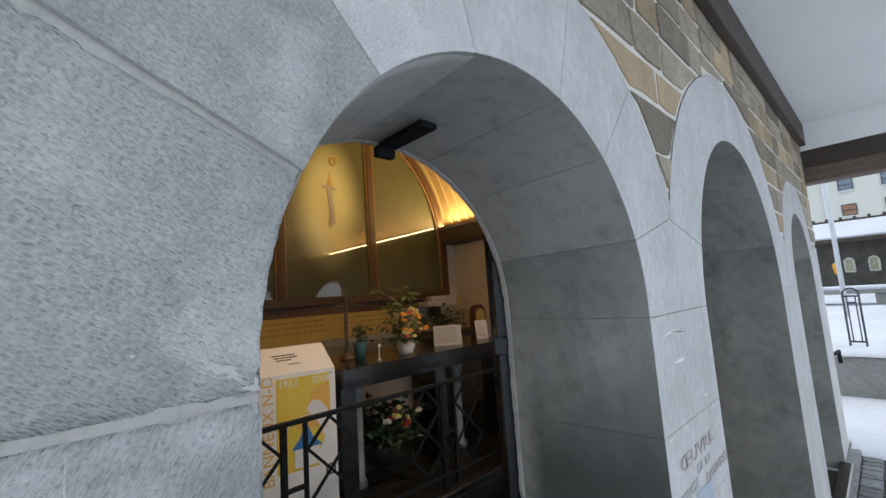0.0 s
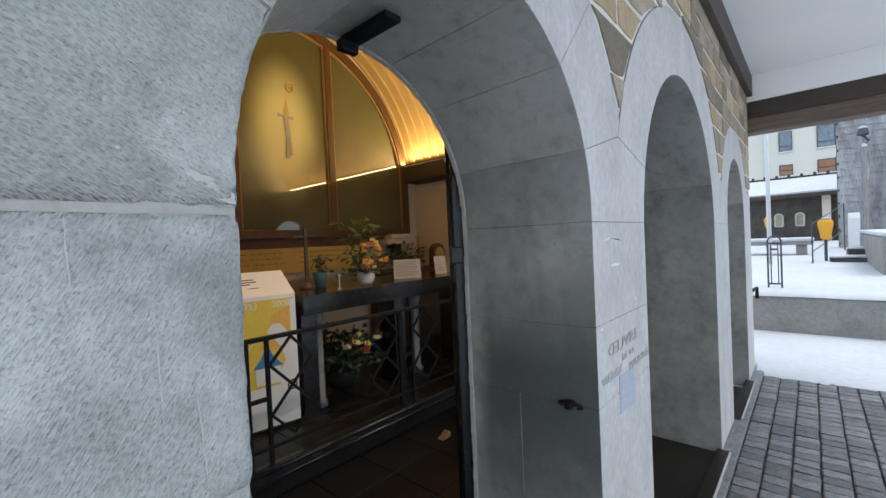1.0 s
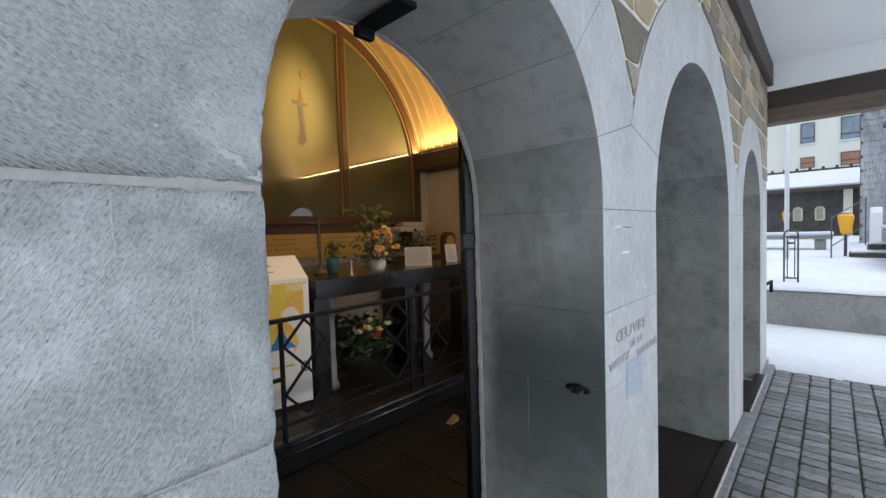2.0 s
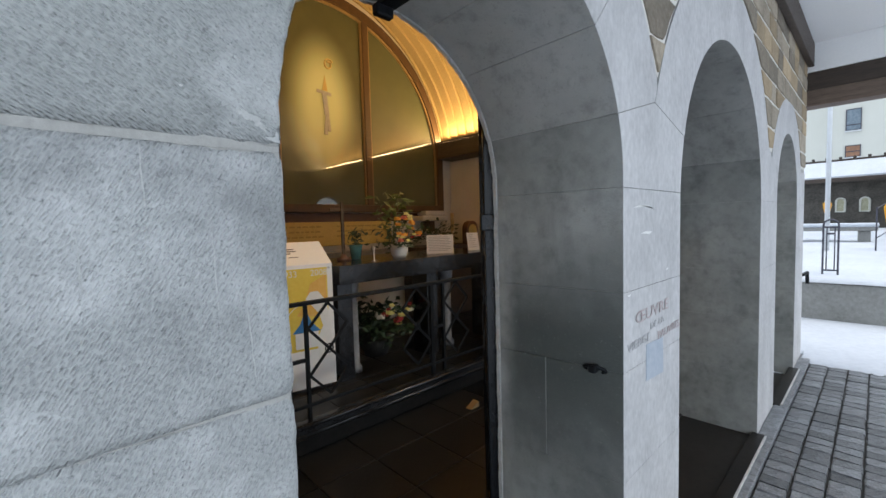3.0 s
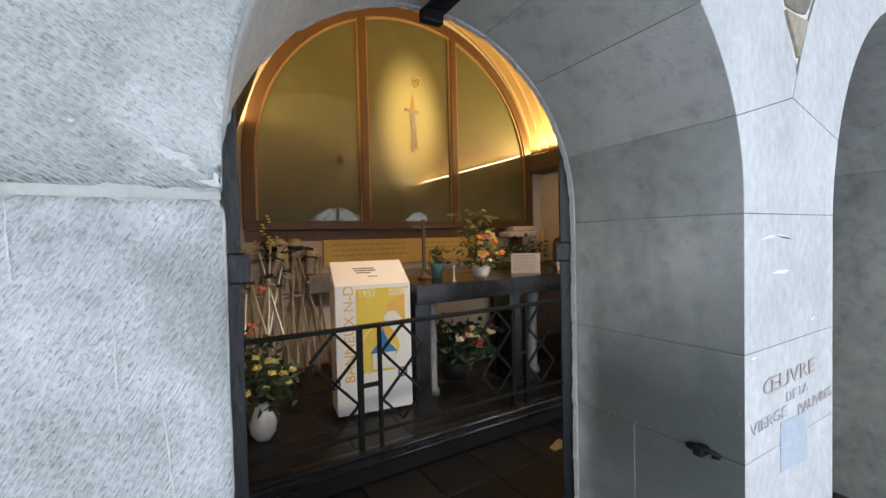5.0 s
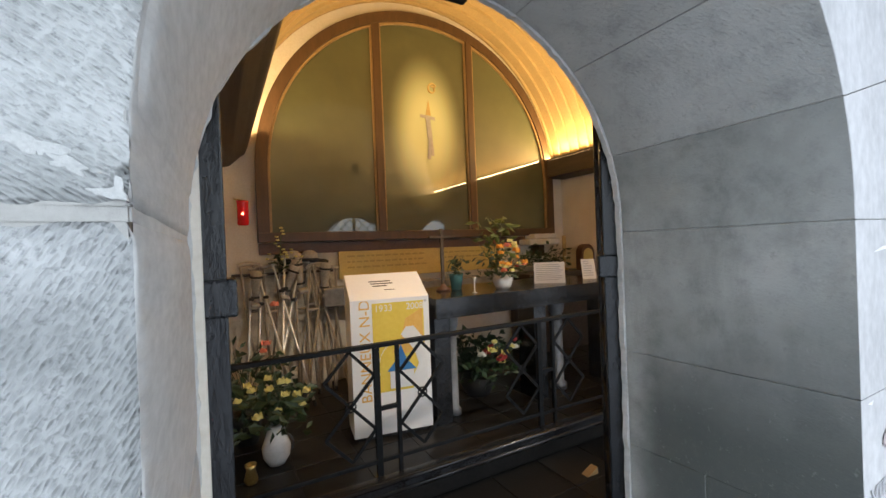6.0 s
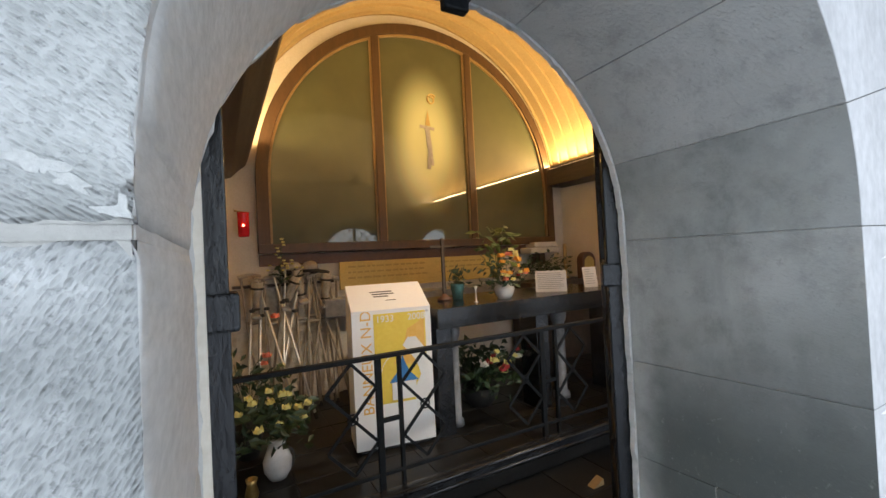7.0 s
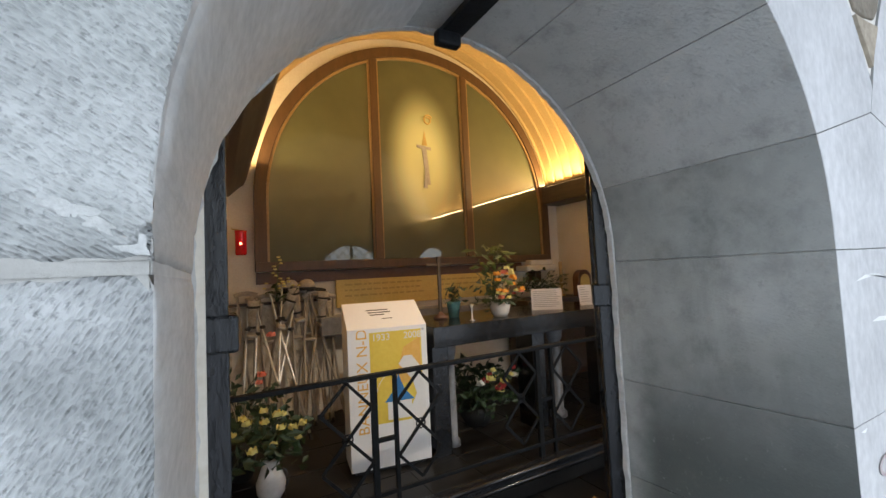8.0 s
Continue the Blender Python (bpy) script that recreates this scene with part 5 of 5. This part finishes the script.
oc = thing("orchid", "yellow orchid sprays above the crutches", "flowers", at=(0.57, 4.03, 1.39))
leaves(oc, (0, 0, 0), 16, 0.10, 0.16, "leaf", 31, 0.09)
part("stem", one_tube([(0, 0, 0), (0.01, -0.02, 0.2), (0.02, -0.03, 0.36)], 0.004, 6), "leaf_light", oc)
rnd = random.Random(8)
for k in range(20):
    rose(oc, (rnd.gauss(0.01, 0.045) * (1.6 if k < 12 else 0.5), -0.05 + rnd.uniform(-0.03, 0.03), 0.12 + (rnd.uniform(0, 0.1) if k < 12 else 0.10 + 0.03 * (k - 12))), 0.024, "rose_yellow", turn=k)
for x in (0.70, 0.86):
    cp = thing("cloth_cap", "pale cloth cap hung above the crutches", "cap", at=(x, 4.05, 1.50))
    part("crown", lathe([(0.085, 0), (0.08, 0.05), (0.05, 0.085), (0.01, 0.095)], sides=20), "brace", cp, smooth=True)
    part("band", lathe([(0.088, -0.02), (0.09, 0.01), (0.086, 0.012), (0.08, -0.02)], sides=20), "rubber", cp, smooth=True)

# ---- right corner behind the altar ----
ws = thing("wall_console", "white stone console with plants under it", "console", at=(3.88, BY, 1.5))
part("slab", one_box((-0.26, -0.26, 0.05), (0.26, -0.004, 0.13), 0.02), "ceramic", ws)
part("upper_slab", one_box((-0.16, -0.22, 0.13), (0.24, -0.004, 0.20), 0.02), "ceramic", ws)
part("bracket", one_box((-0.05, -0.18, -0.10), (0.05, -0.004, 0.05), 0.01), "bronze", ws)
pl = thing("trailing_plant", "dark trailing plant with small flowers by the wall", "plant", at=(3.75, 3.85, 1.2))
part("pot", lathe([(0.07, 0), (0.09, 0.11), (0.08, 0.11), (0.06, 0.01)], sides=20), "teal", pl, smooth=True)
leaves(pl, (0, 0, 0.1), 90, 0.32, 0.26, "leaf", 41, 0.07)
for k in range(7):
    rose(pl, (-0.3 + 0.1 * k, -0.12, 0.2 + 0.03 * math.sin(k * 2)), 0.02, "rose_white", turn=k)
tagged(finish("side_table", box(one_box((3.3, 3.55, 1.15), (4.42, 4.13, 1.20), 0.004), (3.4, 3.65, 0.2), (4.35, 4.08, 1.15)), "dark_wood"), "dark wooden side table in the corner", "table")
cd = thing("brass_candlestick", "brass candlestick with a pale candle on the side table", "candlestick", at=(4.16, 3.85, 1.2))
part("base", lathe([(0.05, 0), (0.05, 0.015), (0.015, 0.03), (0.012, 0.12), (0.03, 0.14)], sides=20), "brass", cd, smooth=True)
part("candle", lathe([(0.026, 0.14), (0.026, 0.46), (0.006, 0.465)], sides=20), "vault", cd, smooth=True)
ic = thing("arched_shrine", "small dark arched wooden shrine with a picture", "shrine", at=(4.30, 3.62, 1.2))
bm = prism([(-0.12, 0), (0.12, 0), (0.12, 0.22)] + arc(0, 0.22, 0.12, 0, 180, 12)[1:-1] + [(-0.12, 0.22)], -0.05, 0.05, 0.006)
part("case", bm, ["terracotta", "terracotta"], ic)
part("picture", prism([(-0.085, 0.03), (0.085, 0.03), (0.085, 0.2)] + arc(0, 0.2, 0.085, 0, 180, 12)[1:-1] + [(-0.085, 0.2)], -0.055, -0.049, 0), ["gold", "gold"], ic)
tagged(finish("pale_floor_triangle", prism([(2.155, 0.0), (2.255, 0.0), (2.25, 0.045)], 1.69, 1.75, 0.003), ["moulding", "moulding"]), "small pale triangular piece on the dark chapel floor", "wedge")

# ---- outside, beyond the passage ----
low = setting(finish("wall_low", one_box((7.58, -12, -0.2), (7.95, 6, 0.53), 0.02), "grey_stone"), "low grey stone retaining wall", "wall")
bm = bmesh.new()
rows = [[bm.verts.new((x, y, z + 0.012 * noise.noise((x * 3, y * 2, 0)))) for x, z in ((7.56, 0.532), (7.58, 0.57), (7.75, 0.60), (8.1, 0.585))] for y in steps(-8, 5, 60)]
for a, b in zip(rows, rows[1:]):
    for k in range(3):
        bm.faces.new((a[k], a[k + 1], b[k + 1], b[k]))
setting(finish("snow_cap", bm, "snow", smooth=True), "soft snow lying on the low wall", "snow")

hoop_stand = thing("iron_hoop_barrier", "dark arched iron barrier with scrolls standing in snow", "barrier", at=(8.28, -0.055, 0.58))
for s in (-0.085, 0.085):
    part("post", one_tube([(0, s, -0.02), (0, s, 0.74)], 0.013, 10), "purple_iron", hoop_stand)
part("arch", one_tube([(0, 0.085 * math.cos(t), 0.74 + 0.085 * math.sin(t)) for t in steps(0, math.pi, 14)], 0.013, 10), "purple_iron", hoop_stand)
for z in (0.05, 0.70):
    part("crossbar", one_box((-0.01, -0.085, z), (0.01, 0.085, z + 0.025)), "purple_iron", hoop_stand)
for s in (-0.045, 0.045):
    part("inner_bar", one_tube([(0, s, 0.06), (0, s, 0.71)], 0.008, 8), "purple_iron", hoop_stand)
part("collar", one_box((-0.012, -0.05, 0.60), (0.012, 0.05, 0.63)), "purple_iron", hoop_stand)
pole = thing("flagpole", "tall pale grey flagpole standing in the snow", "flagpole", at=(12.0, 0.22, 0.6))
part("shaft", one_tube([(0, 0, -0.05), (0, 0, 7.0)], 0.045, 14, 0.036), "galv", pole, smooth=True)
part("base_collar", lathe([(0.10, 0), (0.10, 0.05), (0.065, 0.09)], sides=18), "galv", pole)
lock = thing("wall_bracket", "small dark iron bracket on the wall corner", "bracket", at=(5.5, 0.0, 0.86))
part("arm", one_tube([(0, 0, 0), (0.10, -0.03, 0.02), (0.12, -0.03, -0.10)], 0.018, 8), "iron", lock)

bench = thing("stone_bench", "long stone bench covered with snow", "bench", at=(15, 0, 0))
part("seat", one_box((0, -0.55, 1.02), (0.6, 3.2, 1.12), 0.02), "grey_stone", bench)
part("snow_cover", one_box((-0.03, -0.57, 1.122), (0.63, 3.2, 1.22), 0.04), "snow", bench)
for y in (-0.3, 1.2, 2.6):
    part("support", one_box((0.08, y - 0.12, 0.6), (0.5, y + 0.12, 1.02), 0.02), "grey_stone", bench)


def waste_bin(at, s):
    ob = thing("waste_bin", "yellow plastic waste bin with snow on top", "bin", "bins", at)
    bm = bmesh.new()
    rows = []
    for z, w, d in ((0.0, 0.12, 0.10), (0.1, 0.15, 0.13), (0.62, 0.23, 0.18), (0.72, 0.22, 0.17), (0.76, 0.15, 0.12)):
        rows.append([bm.verts.new((sx * d * s, sy * w * s, z * s)) for sx, sy in ((-1, -1), (1, -1), (1, 1), (-1, 1))])
    for a, b in zip(rows, rows[1:]):
        for k in range(4):
            bm.faces.new((a[k], a[(k + 1) % 4], b[(k + 1) % 4], b[k]))
    bm.faces.new(rows[0])
    bm.faces.new(rows[-1])
    bmesh.ops.bevel(bm, geom=bm.edges[:], offset=0.02, segments=2, affect="EDGES")
    part("body", bm, "bin", ob)
    part("snow_cover", one_box((-0.12 * s, -0.15 * s, 0.76 * s), (0.12 * s, 0.15 * s, 0.84 * s), 0.03), "snow", ob)
    part("post", one_tube([(0.2 * s, 0, -0.55), (0.2 * s, 0, 0.6 * s)], 0.03, 8), "purple_iron", ob)
    return ob


waste_bin((13.0, -0.76, 1.20), 0.62)
waste_bin((19.0, 0.66, 1.50), 0.5)

# steps with a handrail at the side of the terrace
for k in range(3):
    tagged(finish("stone_step", one_box((12.8 + 0.5 * k, -3.4, 0.6), (13.4 + 0.5 * k, -0.82 - 0.32 * k, 0.78 + 0.17 * k), 0.03), "dark_stone"), "dark stone step covered with snow", "step", "terrace steps", "structure")
    setting(finish("snow_on_step", one_box((12.78 + 0.5 * k, -3.4, 0.782 + 0.17 * k), (13.3 + 0.5 * k, -0.84 - 0.32 * k, 0.83 + 0.17 * k), 0.02), "snow"), "snow lying on the step", "snow")
hr = thing("handrail", "thin dark iron handrail beside the snowy steps", "handrail", at=(12.4, -0.52, 0.6))
part("post", one_tube([(0, 0, 0), (0, 0, 1.0)], 0.013, 8), "purple_iron", hr)
part("post", one_tube([(1.6, -0.6, 0.3), (1.6, -0.6, 1.45)], 0.013, 8), "purple_iron", hr)
for z in (0.98, 0.35):
    part("rail", one_tube([(0, 0, z), (1.6, -0.6, z + 0.45)], 0.010, 8), "purple_iron", hr)
setting(finish("wall_side", one_box((10.2, -4.5, 0.3), (14.6, -1.42, 1.30), 0.04), "grey_stone"), "grey stone side wall of the terrace", "wall")
setting(finish("snow_on_wall", one_box((10.15, -4.5, 1.302), (14.6, -1.40, 1.38), 0.03), "snow"), "snow on the side wall", "snow")
pst = thing("stone_marker", "upright pale stone marker with snow", "marker stone", at=(16.2, -1.42, 0.9))
part("slab", prism([(-0.02, 0), (0.18, 0), (0.18, 0.8)] + [(0.12, 0.95), (0.04, 0.95), (-0.02, 0.8)], -0.12, 0.12, 0.02), ["galv", "galv"], pst)

# gallery building with snow on its roof
GX = 22.0
gal = thing("gallery_building", "low dark stone gallery with a snow-covered roof", "building", at=(0, 0, 0))
part("wall", one_box((GX + 0.6, -1.75, 0.5), (GX + 1.0, 6, 2.86)), "dark_stone", gal)
bm = bmesh.new()
v = [bm.verts.new(p) for p in ((GX, -1.62, 2.84), (GX, 6, 2.84), (GX + 1.6, 6, 3.62), (GX + 1.6, -1.62, 3.62), (GX, -1.62, 2.70), (GX, 6, 2.70), (GX + 1.6, 6, 3.48), (GX + 1.6, -1.62, 3.48))]
for f in ((0, 1, 2, 3), (7, 6, 5, 4), (0, 4, 5, 1), (3, 2, 6, 7), (0, 3, 7, 4), (1, 5, 6, 2)):
    bm.faces.new([v[i] for i in f])
part("roof", bm, "dark_wood", gal)
bm = bmesh.new()
v = [bm.verts.new(p) for p in ((GX + 0.05, -1.58, 2.845), (GX + 0.05, 6, 2.845), (GX + 1.45, 6, 3.54), (GX + 1.45, -1.58, 3.54), (GX + 0.05, -1.58, 2.93), (GX + 0.05, 6, 2.90), (GX + 1.45, 6, 3.60), (GX + 1.45, -1.58, 3.62))]
for f in ((0, 1, 2, 3), (7, 6, 5, 4), (0, 4, 5, 1), (3, 2, 6, 7), (0, 3, 7, 4), (1, 5, 6, 2)):
    bm.faces.new([v[i] for i in f])
part("snow_cover", bm, "snow", gal)
part("ridge_board", one_box((GX + 1.5, -1.66, 3.50), (GX + 1.65, 6, 3.70)), "dark_wood", gal)
for k in range(9):
    y = -1.1 + 0.42 * k
    part("ridge_knob", one_box((GX + 1.5, y - 0.05, 3.70), (GX + 1.62, y + 0.05, 3.80), 0.02), "dark_wood", gal)
part("pillar", one_box((GX + 0.25, -1.12, 0.6), (GX + 0.45, -0.86, 2.72), 0.02), "plaster", gal)
for y in (-0.18, 0.50):
    wd = part("arched_window", prism([(y - 0.13, 1.55), (y + 0.13, 1.55), (y + 0.13, 1.95)] + arc(y, 1.95, 0.13, 0, 180, 10)[1:-1] + [(y - 0.13, 1.95)], 0, 0.05, 0), ["pale_lattice"] * 2, gal)
    wd.matrix_world = Matrix.Translation((GX + 0.59, 0, 0)) @ Matrix.Rotation(radians(-90), 4, "Z") @ Matrix.Scale(-1, 4, (1, 0, 0))
    o = [(y - 0.13, 1.55), (y - 0.13, 1.95)] + arc(y, 1.95, 0.13, 180, 0, 10) + [(y + 0.13, 1.55), (y - 0.13, 1.55)]
    part("window_surround", one_tube([(GX + 0.56, a, b) for a, b in o], 0.035, 6), "render_white", gal)

# white house behind
HX = 40.0


def house():
    h = thing("white_house", "cream rendered house with dark and orange-blinded windows", "house", at=(0, 0, 0))
    part("wall", one_box((HX, -2.3, 0), (HX + 8, 14, 13.0)), "render_white", h)
    part("roof", one_box((HX - 0.4, -2.5, 13.0), (HX + 8.4, 14.4, 13.4)), "slate", h)
    part("drain_pipe", one_tube([(HX - 0.08, 1.95, 1), (HX - 0.08, 1.95, 13)], 0.07, 8), "galv", h)
    for y0, y1, z0, z1, m in ((0.42, 1.10, 7.15, 8.50, "window_glass"), (-1.90, -1.02, 7.10, 8.55, "window_glass"), (0.42, 1.10, 5.35, 6.05, "orange_blind"), (-1.90, -1.02, 5.30, 6.15, "orange_blind")):
        w = part("window", one_box((HX - 0.03, y0, z0), (HX + 0.1, y1, z1)), m, h)
        for a, b in (((y0 - 0.05, z0 - 0.05), (y1 + 0.05, z0)), ((y0 - 0.05, z1), (y1 + 0.05, z1 + 0.05)), ((y0 - 0.05, z0), (y0, z1)), ((y1, z0), (y1 + 0.05, z1)), ((y0, z0 + 0.3), (y1, z0 + 0.36))):
            part("frame", one_box((HX - 0.06, a[0], a[1]), (HX - 0.031, b[0], b[1])), "purple_iron", w)
        part("sill", one_box((HX - 0.16, y0 - 0.08, z0 - 0.13), (HX - 0.001, y1 + 0.08, z0 - 0.055), 0.01), "galv", w)


house()

# slate-hung wall at the side, with a lamp before it
slate = setting(finish("wall_slate", one_box((18.0, -9, 0.4), (18.4, -1.17, 8.0)), "dark_stone"), "tall grey slate-hung wall streaked with snow", "wall")
rnd = random.Random(17)
sv, sf = [], []
for row in range(34):
    for k in range(30):
        y, z = -1.21 - 0.085 * k - (0.042 if row % 2 else 0), 0.55 + 0.21 * row + rnd.uniform(-0.03, 0.03)
        lift, b0 = rnd.uniform(0.02, 0.05), len(sv)
        sv += [(17.99 - lift, y - 0.04, z), (17.99 - lift, y + 0.04, z), (17.985, y + 0.04, z + 0.34), (17.985, y - 0.04, z + 0.34), (17.995, y - 0.04, z), (17.995, y + 0.04, z)]
        sf += [(b0, b0 + 1, b0 + 2, b0 + 3), (b0, b0 + 4, b0 + 5, b0 + 1)]
sl = bpy.data.meshes.new("shingles")
sl.from_pydata(sv, [], sf)
sl.materials.append(M["slate"])
so = new("shingles", sl)
so.parent = slate
tagged(so, kind="stuff")
lp = thing("wall_lamp", "old lamp post with snow-capped lantern and bracket", "lamp post", at=(17.6, -1.76, 0.7))
part("post", one_tube([(0, 0, 0), (0, 0, 3.2)], 0.06, 10, 0.04), "grey_stone", lp)
part("lantern", lathe([(0.05, 0), (0.14, 0.05), (0.10, 0.22), (0.03, 0.27)], (0, 0.02, 3.45), 12), "purple_iron", lp)
part("snow_cap", lathe([(0.11, 0), (0.10, 0.04), (0.02, 0.08)], (0, 0.02, 3.68), 12), "snow", lp, smooth=True)
part("bracket", one_tube([(0, 0, 3.2), (0, -0.1, 3.3), (0, 0.02, 3.46)], 0.035, 8), "purple_iron", lp)
part("snow_tuft", lathe([(0.08, 0), (0.07, 0.05), (0.02, 0.12)], (0, 0.0, 3.12), 10), "snow", lp, smooth=True)

# ---- pieces: setts and rubble ----
rnd = random.Random(5)
setts = []
for k in range(4):
    bm = one_box((-0.0465, -0.065, -0.06), (0.0465, 0.065, 0.0), 0.008)
    for vt in bm.verts:
        vt.co += Vector((rnd.uniform(-0.004, 0.004), rnd.uniform(-0.004, 0.004), rnd.uniform(-0.003, 0.003)))
    me = bpy.data.meshes.new("sett")
    bm.to_mesh(me)
    bm.free()
    me.materials.append(M["sett"])
    setts.append(me)
far_v, far_f = [], []
for i in range(11):
    y = -0.166 - 0.140 * i
    x = -2.85 + (0.05 if i % 2 else 0) + rnd.uniform(-0.015, 0.015)
    while x < 5.37:
        z = -0.004 + rnd.uniform(-0.004, 0.004)
        if 2.65 < x:
            ob = new("sett", rnd.choice(setts))
            ob.matrix_world = pose(x, y, z, rnd.uniform(-1, 1), rnd.uniform(-1, 1), rnd.uniform(-1.5, 1.5))
            ob.parent = pave
        else:
            b0 = len(far_v)
            for dz, g in ((-0.03, 0.0), (0.0, 0.008)):
                far_v += [(x + sx * (0.0465 - g), y + sy * (0.065 - g), z + dz) for sx, sy in ((-1, -1), (1, -1), (1, 1), (-1, 1))]
            far_f += [(b0 + 4, b0 + 5, b0 + 6, b0 + 7)] + [(b0 + k, b0 + (k + 1) % 4, b0 + 4 + (k + 1) % 4, b0 + 4 + k) for k in range(4)]
        x += 0.1 + rnd.uniform(-0.002, 0.002)
me = bpy.data.meshes.new("more_setts")
me.from_pydata(far_v, [], far_f)
me.materials.append(M["sett"])
ms = new("more_setts", me)
ms.parent = pave
tagged(ms, kind="stuff")
rubble_wall()
# slate floor tiles seen inside the gate
tile = bpy.data.meshes.new("floor_tile")
bm = one_box((-0.196, -0.196, -0.02), (0.196, 0.196, 0.0), 0.003)
bm.to_mesh(tile)
bm.free()
tile.materials.append(M["dark_floor"])
for i in range(11):
    for j in range(4):
        ob = new("floor_tile", tile)
        ob.location = (LX + 0.2 + 0.4 * i, 0.68 + 0.4 * j - 0.02, 0.0)
        ob.parent = floor
for i in range(11):
    for j in range(5):
        ob = new("floor_tile", tile)
        ob.location = (LX + 0.2 + 0.4 * i, 2.27 + 0.4 * j, 0.206)
        ob.parent = plat
